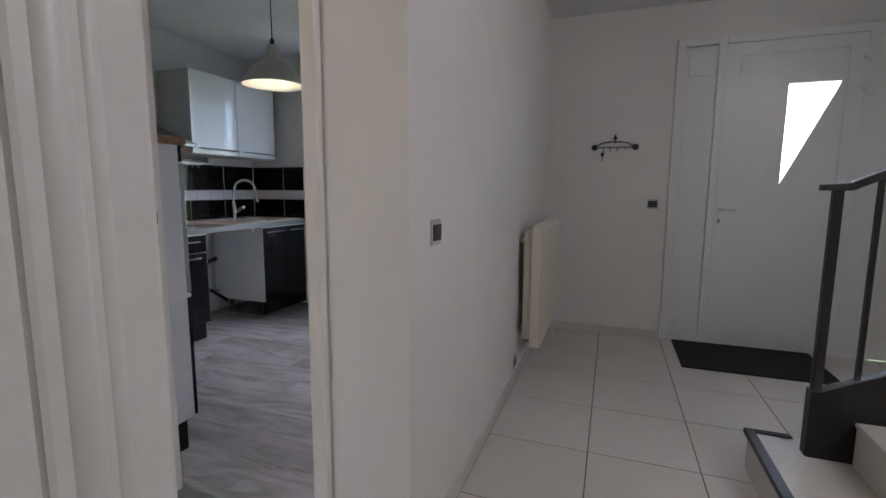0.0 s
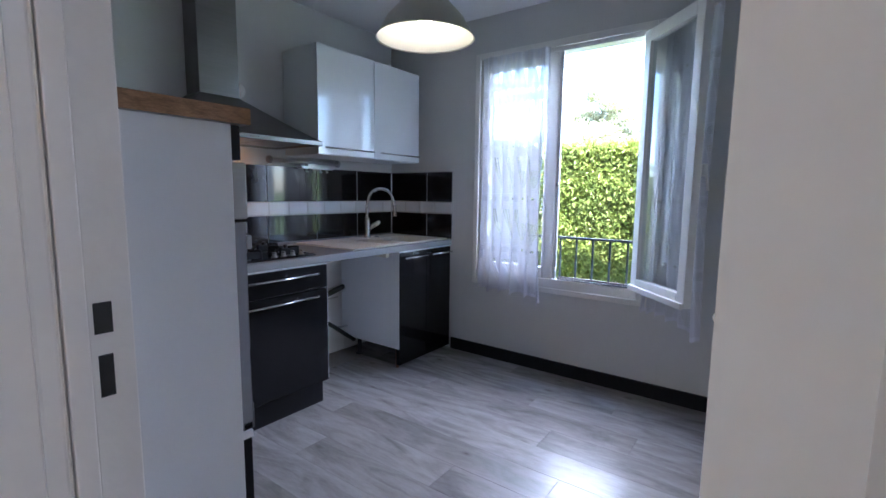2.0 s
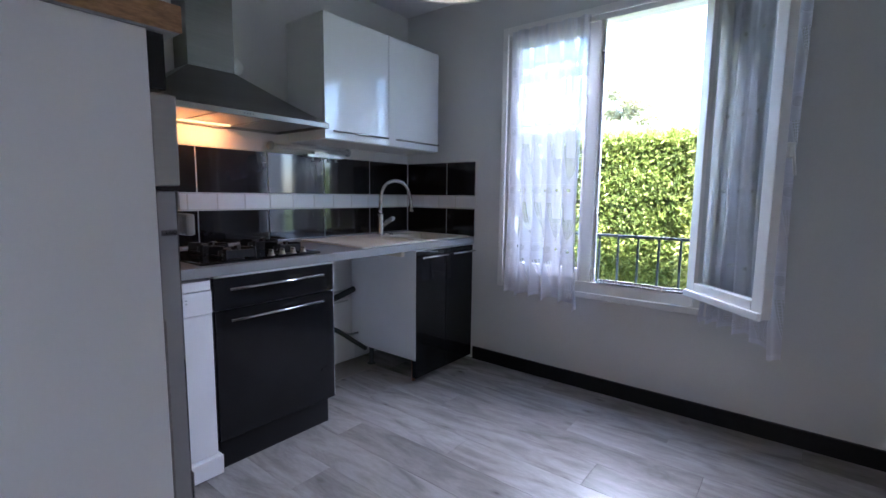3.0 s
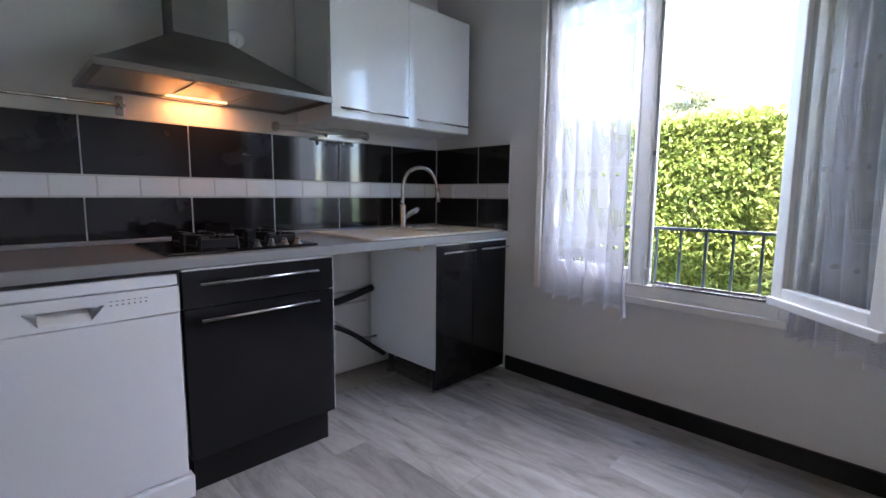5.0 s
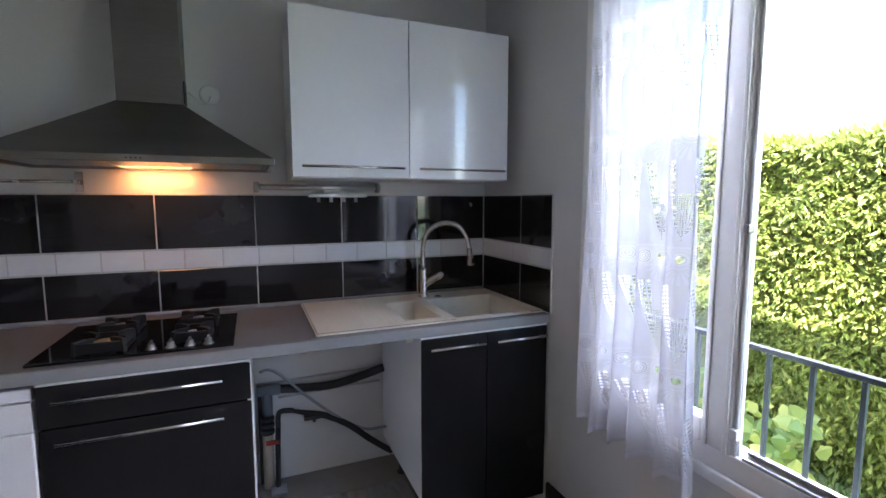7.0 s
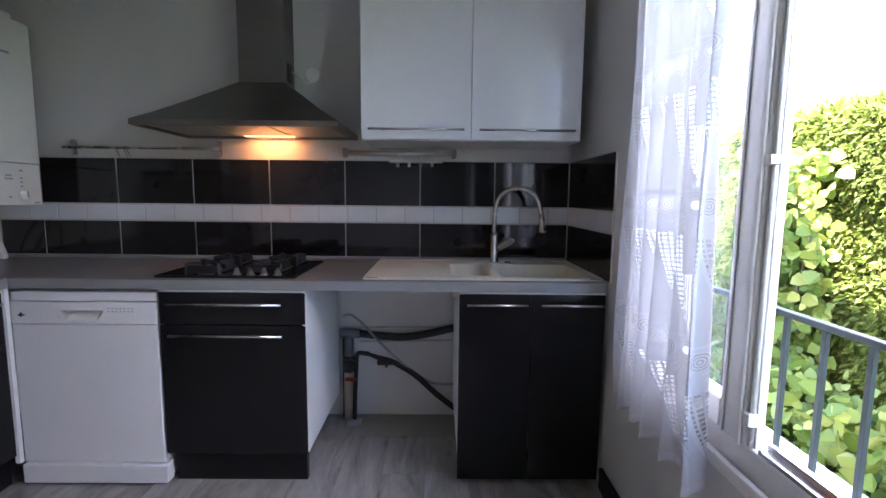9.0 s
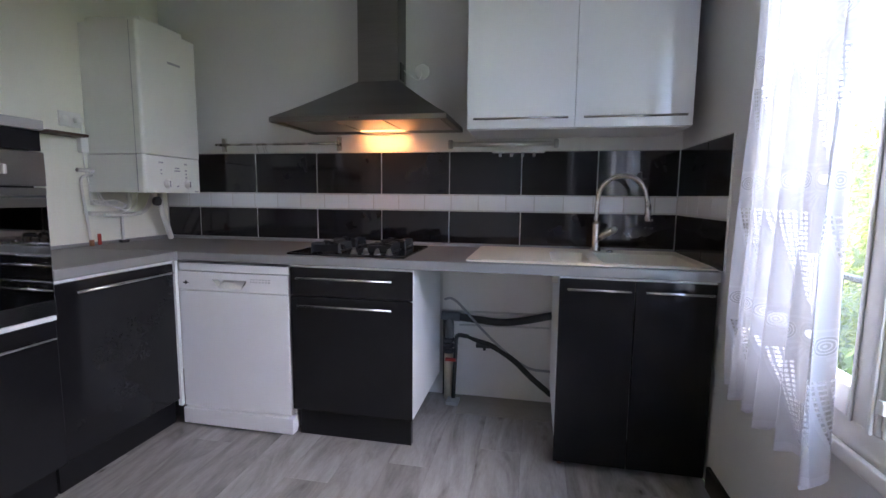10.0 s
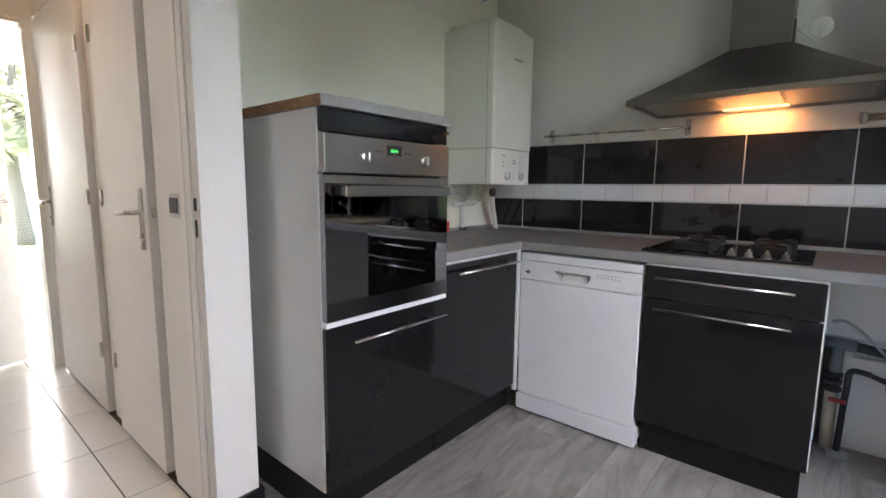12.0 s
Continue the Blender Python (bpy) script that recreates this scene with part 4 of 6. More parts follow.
part("lever", tube([(-3.465, 3.612, 0.965), (-3.45, 3.635, 0.985), (-3.43, 3.68, 1.012), (-3.425, 3.692, 1.02)], [0.017, 0.019, 0.017, 0.010], 14), NICKEL, tap)

# hob
hob = thing("gas_hob", (-3.22, 2.43, 0.887), "black glass gas hob with four burners and steel knobs", "hob")
glass = part("glass_plate", box(-3.46, -2.985, 2.14, 2.72, 0.8878, 0.8985, 0.003), HOB_GLASS, hob)
for x, y, r in ((-3.085, 2.325, 0.046), (-3.31, 2.325, 0.036), (-3.10, 2.585, 0.030), (-3.315, 2.585, 0.040)):
    burner = part("burner", lathe([(r, 0), (r, 0.010), (r * 0.92, 0.016), (r * 0.7, 0.018), (r * 0.72, 0.024), (r * 0.66, 0.028), (0, 0.028)], (x, y, 0.8987), sides=24), BURNER, hob)
    bm = bmesh.new()
    for k in range(4):
        a = math.tau * k / 4 + math.pi / 4
        arm = prism([(r * 0.8, 0.932), (r * 0.8, 0.945), (r + 0.030, 0.947), (r + 0.052, 0.944), (r + 0.056, 0.899), (r + 0.018, 0.899), (r + 0.014, 0.926)], -0.0075, 0.0075, "y", 0.002)
        merge(bm, turned(arm, Matrix.Translation((x, y, 0)) @ Matrix.Rotation(a, 4, "Z")))
        b, q = a + math.tau / 4, r + 0.050
        p0, p1 = Vector((x + math.cos(a) * q, y + math.sin(a) * q, 0)), Vector((x + math.cos(b) * q, y + math.sin(b) * q, 0))
        way = (p1 - p0).normalized()
        bar = box(0, (p1 - p0).length, -0.005, 0.005, 0.903, 0.938 if k % 2 else 0.911, 0.002)
        merge(bm, turned(bar, Matrix.Translation(p0) @ Matrix.Rotation(math.atan2(way.y, way.x), 4, "Z")))
    part("grate", bm, CAST_IRON, burner, "black cast iron pan support")
for k in range(4):
    y = 2.468 + 0.057 * k
    knob = part("knob", lathe([(0.017, 0), (0.017, 0.003), (0.012, 0.006), (0.0115, 0.018), (0, 0.019)], (-3.014, y, 0.8987), sides=20), STEEL, hob, "round steel knob")
    part("grip", box(-3.029, -2.999, y - 0.004, y + 0.004, 0.9165, 0.927, 0.002), STEEL, knob)

# wall units
wall_unit = thing("wall_unit", (-3.42, 3.45, 1.492), "white high-gloss wall cabinet with two doors", "cabinet")
part("body", box(-3.59, -3.262, 2.957, 3.953, 1.487, 2.165, 0.001), MELAMINE, wall_unit)
for y0, y1 in ((2.956, 3.4535), (3.4565, 3.954)):
    leaf = part("door", box(-3.26, -3.241, y0, y1, 1.490, 2.166, 0.002), GLOSS_WHITE, wall_unit)
    bar_handle(leaf, ((-3.212, y0 + 0.035, 1.532), (-3.212, y1 - 0.03, 1.532)), (0.03, 0, 0), 0.0055)

# extractor hood
hood = thing("extractor_hood", (-3.35, 2.43, 1.54), "stainless steel chimney hood with a warm lamp lit", "extractor hood")
part("rim", boxes((-3.125, -3.107, 1.994, 2.882, 1.522, 1.547), (-3.588, -3.125, 1.994, 2.012, 1.522, 1.547), (-3.588, -3.125, 2.864, 2.882, 1.522, 1.547), (-3.588, -3.57, 2.012, 2.864, 1.522, 1.547), bevel=0.002), HOOD_STEEL, hood)
bm = bmesh.new()
rings = []
for s in range(7):
    q = s / 6
    e = q ** 0.93
    z = 1.547 + (1.780 - 1.547) * q
    x1 = -3.108 + (-3.44 + 3.108) * e
    y0, y1 = 1.995 + (2.328 - 1.995) * e, 2.881 + (2.555 - 2.881) * e
    rings.append([bm.verts.new(p) for p in ((x1, y0, z), (x1, y1, z), (-3.588, y1, z), (-3.588, y0, z))])
for a, b in zip(rings, rings[1:]):
    for k in range(4):
        bm.faces.new((a[k], a[(k + 1) % 4], b[(k + 1) % 4], b[k]))
bmesh.ops.recalc_face_normals(bm, faces=list(bm.faces))
part("canopy", bm, HOOD_STEEL, hood)
chimney = part("chimney", box(-3.588, -3.44, 2.328, 2.555, 1.780, K_CEIL - 0.002, 0.002), HOOD_STEEL, hood)
part("socket_box", box(-3.53, -3.47, 2.5555, 2.562, 1.79, 1.88, 0.002), PLASTIC_DARK, chimney, "dark side plate")
under = part("underside", box(-3.57, -3.125, 2.012, 2.864, 1.534, 1.540), HOOD_STEEL, hood)
for y0, y1 in ((2.03, 2.31), (2.57, 2.84)):
    part("grease_filter", box(-3.52, -3.17, y0, y1, 1.5295, 1.5335, 0.001), STEEL, under)
part("centre_panel", box(-3.48, -3.17, 2.325, 2.555, 1.5295, 1.5335, 0.001), STEEL, under)
part("lamp_lens", box(-3.548, -3.522, 2.31, 2.565, 1.529, 1.5335, 0.001), HOOD_GLOW, under, "warm glowing lamp cover")
bm = bmesh.new()
for k in range(4):
    lathe([(0.003, 0), (0.003, 0.001), (0, 0.0011)], (-3.107, 2.415 + k * 0.014, 1.535), "x", 10, into=bm)
part("buttons", bm, PLASTIC_DARK, hood)
area_lamp("hood_lamp", (-3.535, 2.44, 1.522), (-3.60, 2.44, 1.2), 0.24, 0.03, 0.062, (1.0, 0.36, 0.10))

hood_outlet = thing("hood_socket", (-3.59, 2.645, 1.855), "round white wall outlet with a short cable", "socket")
part("plate", lathe([(0.042, 0), (0.042, 0.004), (0.034, 0.010), (0.010, 0.012), (0, 0.012)], (-3.599, 2.645, 1.858), "x"), PLASTIC_WHITE, hood_outlet)
part("cable", tube(curve([(-3.585, 2.648, 1.85), (-3.575, 2.64, 1.82), (-3.58, 2.625, 1.808), (-3.58, 2.605, 1.82), (-3.57, 2.585, 1.835), (-3.52, 2.564, 1.85)], 6), 0.0035, 8), PLASTIC_WHITE, hood_outlet)

rack = thing("utensil_rail", (-3.57, 1.76, 1.46), "steel utensil rail on two brackets above the tiles", "rail")
part("rod", tube([(-3.555, 1.355, 1.468), (-3.555, 2.16, 1.468)], 0.0065, 12), NICKEL, rack)
for y in (1.385, 2.148):
    part("bracket", boxes((-3.599, -3.59, y - 0.014, y + 0.014, 1.43, 1.51), (-3.59, -3.546, y - 0.007, y + 0.007, 1.46, 1.476), bevel=0.001), NICKEL, rack)
for y in (1.635, 1.675, 1.69):
    part("hook", tube(curve([(-3.555, y, 1.476), (-3.546, y, 1.468), (-3.55, y + 0.006, 1.445), (-3.552, y + 0.012, 1.425), (-3.545, y + 0.02, 1.42)], 5), 0.0018, 6), NICKEL, rack)

holder = thing("roll_holder", (-3.57, 3.10, 1.43), "grey wall-mounted rail with a bracket of hooks", "holder")
part("bar", tube([(-3.565, 2.82, 1.455), (-3.565, 3.39, 1.455)], 0.013, 14), ALUMINIUM, holder)
for y in (2.82, 3.39):
    part("end_cap", lathe([(0.0, -0.006), (0.024, -0.004), (0.026, 0.012), (0.02, 0.02), (0, 0.02)], (-3.565, y - 0.008, 1.455), "y", 20), PLASTIC_GREY, holder)
part("plate", boxes((-3.598, -3.54, 3.05, 3.33, 1.408, 1.426), (-3.598, -3.56, 3.12, 3.22, 1.426, 1.452), bevel=0.003), ALUMINIUM, holder)
for y in (3.095, 3.155, 3.215, 3.275):
    part("hook", boxes((-3.552, -3.546, y - 0.008, y + 0.008, 1.385, 1.408), (-3.546, -3.534, y - 0.008, y + 0.008, 1.385, 1.389), bevel=0.001), PLASTIC_GREY, holder)

# boiler
boiler = thing("gas_boiler", (-3.26, 1.13, 1.17), "white wall-hung gas boiler with control dials", "boiler")
part("case", prism([(-3.472, 0.957), (-3.062, 0.957), (-3.062, 1.296), (-3.066, 1.304), (-3.074, 1.308), (-3.460, 1.308), (-3.468, 1.304), (-3.472, 1.296)], 1.372, 2.035, "z", 0.003), BOILER_WHITE, boiler)
part("front_seam", box(-3.0635, -3.0612, 1.262, 1.265, 1.18, 2.03), PLASTIC_GREY, boiler, "thin seam down the side")
part("lower_case", prism([(-3.470, 0.957), (-3.064, 0.957), (-3.064, 1.293), (-3.068, 1.301), (-3.076, 1.305), (-3.458, 1.305), (-3.466, 1.301), (-3.470, 1.293)], 1.172, 1.369, "z", 0.003), BOILER_WHITE, boiler, "white control section")
part("top_cover", prism([(-3.46, 0.957), (-3.10, 0.957), (-3.13, 1.27), (-3.42, 1.27)], 2.036, 2.075, "z", 0.008), BOILER_WHITE, boiler)
part("badge", box(-3.345, -3.255, 1.3075, 1.3095, 1.868, 1.880), PLASTIC_GREY, boiler, "grey name badge")
for x in (-3.215, -3.365):
    dial = part("dial", lathe([(0.026, 0), (0.026, 0.004), (0.019, 0.006), (0.018, 0.016), (0, 0.017)], (x, 1.305, 1.222), "y", 24), PLASTIC_WHITE, boiler)
    part("pointer", box(x - 0.003, x + 0.003, 1.321, 1.325, 1.206, 1.238), PLASTIC_GREY, dial)
for x, z, w in ((-3.175, 1.335, 0.03), (-3.175, 1.295, 0.012), (-3.175, 1.275, 0.012), (-3.29, 1.31, 0.03), (-3.29, 1.295, 0.04), (-3.355, 1.335, 0.02), (-3.355, 1.30, 0.012), (-3.355, 1.28, 0.012), (-3.355, 1.26, 0.012), (-3.29, 1.21, 0.014), (-3.435, 1.182, 0.03)):
    part("marking", box(x - w / 2, x + w / 2, 1.3045, 1.3062, z - 0.004, z + 0.004), PLASTIC_GREY, boiler)
part("pressure_gauge", lathe([(0.026, 0), (0.026, 0.02), (0.021, 0.022), (0, 0.021)], (-3.29, 1.15, 1.125), "y", 20), PLASTIC_DARK, boiler)
for pts, r in (([(-3.20, 1.06, 1.17), (-3.20, 1.06, 1.10), (-3.18, 1.0, 1.06), (-3.02, 0.985, 1.06)], 0.011), ([(-3.40, 1.08, 1.17), (-3.41, 1.08, 1.06), (-3.47, 1.06, 0.95), (-3.50, 1.05, 0.888)], 0.014), ([(-3.44, 1.04, 1.17), (-3.45, 1.04, 1.08), (-3.52, 1.02, 0.96), (-3.545, 1.02, 0.888)], 0.011), ([(-3.10, 1.0, 1.05), (-3.30, 1.0, 1.05), (-3.36, 1.02, 1.08), (-3.38, 1.05, 1.17)], 0.012), ([(-3.22, 0.985, 1.05), (-3.222, 0.985, 0.888)], 0.009), ([(-2.985, 0.975, 1.285), (-3.03, 0.985, 1.285), (-3.09, 0.99, 1.285)], 0.011), ([(-3.06, 0.985, 1.262), (-3.01, 0.98, 1.25), (-3.0, 0.98, 1.20), (-3.02, 0.98, 1.0), (-3.03, 0.98, 0.888)], 0.007)):
    part("pipe", tube(curve(pts, 6), r, 10), PIPE_PAINTED, boiler)
for pts in ([(-3.07, 0.99, 1.40), (-3.075, 0.99, 1.25), (-3.08, 1.0, 1.13), (-3.15, 1.04, 1.09), (-3.24, 1.05, 1.12), (-3.27, 1.06, 1.17)], [(-3.075, 1.0, 1.17), (-3.10, 1.03, 1.11), (-3.18, 1.06, 1.075), (-3.25, 1.06, 1.11), (-3.25, 1.07, 1.17)], [(-3.06, 1.01, 1.12), (-3.14, 1.04, 1.13), (-3.21, 1.05, 1.10), (-3.23, 1.06, 1.17)]):
    part("wire", tube(curve(pts, 6), 0.0035, 6), PLASTIC_WHITE, boiler)
part("junction_box", box(-3.054, -3.012, 0.9565, 0.985, 1.375, 1.475, 0.004), PLASTIC_WHITE, boiler)
part("wire", tube(curve([(-3.03, 0.972, 1.375), (-3.034, 0.972, 1.30), (-3.045, 0.975, 1.22), (-3.05, 0.985, 1.12), (-3.12, 1.0, 1.10)], 6), 0.0035, 6), PLASTIC_WHITE, boiler)
part("wire", tube(curve([(-3.033, 0.972, 1.475), (-3.036, 0.972, 1.51), (-3.03, 0.97, 1.53)], 5), 0.0035, 6), PLASTIC_WHITE, boiler)
part("connector_block", boxes((-3.20, -3.06, 0.957, 0.99, 1.105, 1.13), bevel=0.003), PIPE_PAINTED, boiler)
valve = part("gas_valve", tube([(-3.03, 0.985, 0.888), (-3.03, 0.985, 0.92)], 0.012, 10), COPPER, boiler)
part("valve_lever", box(-3.078, -3.062, 0.985, 0.997, 0.89, 0.95, 0.003), RED_PAINT, valve, "red valve lever")
part("stop_valve", boxes((-3.25, -3.20, 0.975, 1.0, 0.888, 0.905), bevel=0.004), PLASTIC_DARK, boiler)
for x, z in ((-3.21, 2.31), (-3.425, 2.345)):
    vent = thing("wall_vent", (x, 0.957, z), "round grey air vent high on the wall", "vent", group="wall vents")
    part("ring", lathe([(0.035, 0), (0.052, 0.002), (0.052, 0.012), (0.040, 0.018), (0.036, 0.008)], (x, 0.9555, z), "y", 28), PLASTIC_WHITE, vent)
    part("core", lathe([(0.038, 0), (0.038, 0.012), (0.0, 0.014)], (x, 0.9555, z), "y", 24), PLASTIC_GREY, vent)

double_socket = thing("double_socket", (-2.98, 0.957, 1.50), "white double wall socket beside the boiler", "socket")
part("plate", box(-3.04, -2.925, 0.9555, 0.965, 1.50, 1.575, 0.003), PLASTIC_WHITE, double_socket)
for x in (-3.01, -2.955):
    part("outlet", lathe([(0.021, 0), (0.021, 0.003), (0.018, 0.001), (0, 0.001)], (x, 0.965, 1.537), "y", 20), PLASTIC_WHITE, double_socket)
part("plug", lathe([(0.018, 0), (0.016, 0.03), (0, 0.032)], (-3.01, 0.966, 1.537), "y", 16), PLASTIC_WHITE, double_socket)
shelf = solid("small_shelf", boxes((-3.00, -2.80, 0.9565, 1.05, 1.448, 1.462), (-2.83, -2.80, 0.9565, 0.972, 1.462, 1.50), bevel=0.002), surface("dark_stained_wood", (0.07, 0.035, 0.025), 0.5, vary=0.25, size=20, bump=0.2, stretch=(1, 6, 1)), "small dark stained wooden shelf on the wall", "shelf")

# pipes in the open bay under the worktop
plumbing = thing("waste_pipes", (-3.52, 3.0, 0), "grey waste pipes and black hoses under the worktop", "plumbing")
part("stack_pipe", tube([(-3.55, 2.825, 0.0), (-3.55, 2.825, 0.29)], 0.025, 16), PIPE_CREAM, plumbing, "yellowed cream waste pipe")
part("back_pipe", box(-3.594, -3.575, 2.785, 2.805, 0.0, 0.46, 0.004), PLASTIC_DARK, plumbing, "dark pipe box against the wall")
part("tee_body", tube([(-3.55, 2.783, 0.488), (-3.55, 2.89, 0.486)], 0.026, 16), PVC_GREY, plumbing, "grey tee joint")
part("tee_branch", tube([(-3.55, 2.83, 0.485), (-3.55, 2.828, 0.36)], 0.0235, 16), PVC_GREY, plumbing)
part("branch_pipe", tube(curve([(-3.55, 2.885, 0.486), (-3.55, 3.00, 0.474), (-3.55, 3.13, 0.468), (-3.545, 3.25, 0.487), (-3.53, 3.40, 0.528)], 8), 0.021, 14), PLASTIC_DARK, plumbing, "dark flexible waste pipe")
for z in (0.335, 0.302, 0.27):
    part("collar", lathe([(0.025, 0), (0.032, 0.004), (0.032, 0.02), (0.025, 0.024)], (-3.55, 2.826, z)), PLASTIC_DARK, plumbing)
part("supply_pipe", tube([(-3.585, 2.78, 0.508), (-3.585, 3.39, 0.516)], 0.006, 8), PIPE_PAINTED, plumbing)
part("supply_pipe", tube([(-3.585, 2.88, 0.430), (-3.585, 3.39, 0.440)], 0.006, 8), PIPE_PAINTED, plumbing)
part("drain_hose", tube(curve([(-3.51, 2.935, 0.385), (-3.50, 2.99, 0.370), (-3.48, 3.09, 0.345), (-3.46, 3.20, 0.285), (-3.43, 3.30, 0.205), (-3.42, 3.405, 0.125)], 8), [0.008 + 0.007 * min(1.0, k / 14) for k in range(41)], 12), RUBBER, plumbing, "black corrugated drain hose")
part("tee", boxes((-3.51, -3.48, 2.99, 3.07, 0.333, 0.353), (-3.50, -3.485, 3.03, 3.045, 0.318, 0.334), bevel=0.003), PLASTIC_DARK, plumbing)
part("elbow", tube(curve([(-3.52, 2.872, 0.30), (-3.52, 2.874, 0.365), (-3.515, 2.89, 0.388), (-3.51, 2.945, 0.385)], 5), 0.012, 10), PLASTIC_DARK, plumbing)
part("power_cable", tube(curve([(-3.54, 2.80, 0.585), (-3.53, 2.84, 0.595), (-3.51, 2.90, 0.56), (-3.49, 3.02, 0.44), (-3.47, 3.15, 0.33), (-3.47, 3.28, 0.245), (-3.49, 3.40, 0.225)], 8), 0.007, 8), PLASTIC_GREY, plumbing, "grey cable")
part("riser", tube(curve([(-3.52, 2.872, 0.31), (-3.515, 2.868, 0.22), (-3.51, 2.865, 0.12), (-3.505, 2.862, 0.0)], 6), 0.012, 10), RUBBER, plumbing)
part("red_valve", boxes((-3.515, -3.49, 2.815, 2.875, 0.238, 0.253), bevel=0.003), RED_PAINT, plumbing, "red valve lever")
part("floor_plate", boxes((-3.52, -3.44, 2.83, 2.90, 0.0005, 0.02), bevel=0.004), PLASTIC_GREY, plumbing)
loop = thing("power_cable", (-1.75, 0.98, 0.0), "thin black cable hanging in a loop beside the oven housing", "cable")
part("cable", tube(curve([(-1.75, 0.985, 0.0), (-1.752, 0.985, 0.10), (-1.745, 1.045, 0.115), (-1.742, 1.065, 0.155), (-1.745, 1.045, 0.19), (-1.757, 0.985, 0.205), (-1.757, 0.962, 0.16)], 6), 0.004, 8), RUBBER, loop)
part("wall_bay", box(-3.5998, -3.594, 2.778, 3.455, 0.0045, 0.842), WALL_WHITE, label="white painted wall behind the pipes", category="wall", kind="structure")
solid("subfloor_patch", box(-3.5935, -3.36, 2.90, 3.455, 0.0, 0.0035), VINYL, "bare beige patch of floor under the worktop", "floor patch", kind="structure")

# ceiling lamp
lamp = thing("pendant_lamp", (-2.02, 2.50, 1.84), "grey-beige metal pendant lamp on a black cord, lit", "pendant lamp")
part("shade", lathe([(0.0, 0.245), (0.03, 0.245), (0.036, 0.238), (0.042, 0.17), (0.055, 0.155), (0.10, 0.125), (0.15, 0.07), (0.18, 0.015), (0.192, 0.0), (0.189, 0.0), (0.176, 0.016), (0.146, 0.068), (0.097, 0.12), (0.03, 0.148)], (-2.02, 2.50, 1.842), sides=48), SHADE_GREY, lamp, "spun metal shade")
part("lining", lathe([(0.1885, 0.001), (0.175, 0.0155), (0.145, 0.0665), (0.096, 0.118), (0.028, 0.146)], (-2.02, 2.50, 1.842), sides=48, caps=False), SHADE_IN, lamp, "white lacquered inside")
part("cap", lathe([(0.012, 0.0), (0.014, 0.03), (0.006, 0.045), (0, 0.045)], (-2.02, 2.50, 2.086), sides=16), PLASTIC_DARK, lamp)
part("cord", tube([(-2.02, 2.50, 2.125), (-2.02, 2.50, K_CEIL - 0.03)], 0.0035, 8), PLASTIC_DARK, lamp)
part("ceiling_cup", lathe([(0.045, 0), (0.04, -0.025), (0.01, -0.04), (0, -0.04)], (-2.02, 2.50, K_CEIL - 0.001), sides=20), PLASTIC_WHITE, lamp)
part("bulb", lathe([(0, -0.05), (0.02, -0.045), (0.03, -0.02), (0.026, 0.01), (0.013, 0.04), (0.013, 0.05)], (-2.02, 2.50, 1.935), sides=20), BULB, lamp)

# ---- hall ----
front_door = thing("front_door", (1.12, 4.06, 0), "white PVC front door with a kite-shaped glass light", "door")
part("frame", boxes((0.44, 0.50, 4.03, 4.12, 0, 2.315), (0.715, 0.765, 4.03, 4.12, 0, 2.315), (1.60, 1.80, 4.04, 4.12, 0, 2.315), (0.50, 0.715, 4.03, 4.12, 2.262, 2.315), (0.765, 1.60, 4.03, 4.12, 2.262, 2.315), (0.765, 1.60, 4.05, 4.12, 0, 0.028), (0.50, 0.715, 4.03, 4.12, 0, 0.05), bevel=0.004), PVC_WHITE, front_door)
part("side_panel", boxes((0.501, 0.714, 4.055, 4.10, 0.051, 2.261), (0.525, 0.69, 4.045, 4.056, 2.05, 2.235), (0.525, 0.69, 4.045, 4.056, 0.09, 0.16), bevel=0.004), PVC_WHITE, front_door)
leaf = bmesh.new()
outer = [(0.766, 0.02), (1.599, 0.02), (1.599, 2.26), (0.766, 2.26)]
inner = [(1.165, 1.25), (1.475, 1.955), (1.17, 1.955)]
for y in (4.045, 4.095):
    o = [leaf.verts.new((a, y, b)) for a, b in outer]
    i = [leaf.verts.new((a, y, b)) for a, b in inner]
    for q in ((o[0], o[1], i[0]), (o[1], i[1], i[0]), (o[1], o[2], i[1]), (o[2], o[3], i[2], i[1]), (o[3], o[0], i[0], i[2])):
        leaf.faces.new(q)
leaf.verts.ensure_lookup_table()
for n, k in ((0, 4), (4, 3)):
    for j in range(k):
        a, b = n + j, n + (j + 1) % k
        leaf.faces.new((leaf.verts[a], leaf.verts[b], leaf.verts[b + 7], leaf.verts[a + 7]))
bmesh.ops.recalc_face_normals(leaf, faces=list(leaf.faces))
leaf = part("leaf", leaf, PVC_WHITE, front_door)
part("moulding", boxes((0.86, 1.51, 4.035, 4.0455, 2.165, 2.18), (0.86, 0.875, 4.035, 4.0455, 2.02, 2.164), (1.495, 1.51, 4.035, 4.0455, 0.35, 2.164), (0.86, 1.44, 4.032, 4.0455, 0.075, 0.13), bevel=0.004), PVC_WHITE, leaf)
part("glass_light", prism([(1.166, 1.252), (1.474, 1.954), (1.171, 1.954)], 4.066, 4.072, "y"), DOOR_GLASS, leaf, "bright frosted glass").visible_shadow = False
plate = part("handle_plate", box(0.785, 0.812, 4.036, 4.0455, 0.93, 1.10, 0.003), PVC_WHITE, leaf)
part("lever", tube([(0.80, 4.036, 1.055), (0.80, 4.0, 1.055), (0.90, 3.995, 1.055)], 0.009, 10), PVC_WHITE, plate)
part("keyhole", box(0.794, 0.803, 4.034, 4.0362, 0.955, 0.985), PLASTIC_DARK, plate)
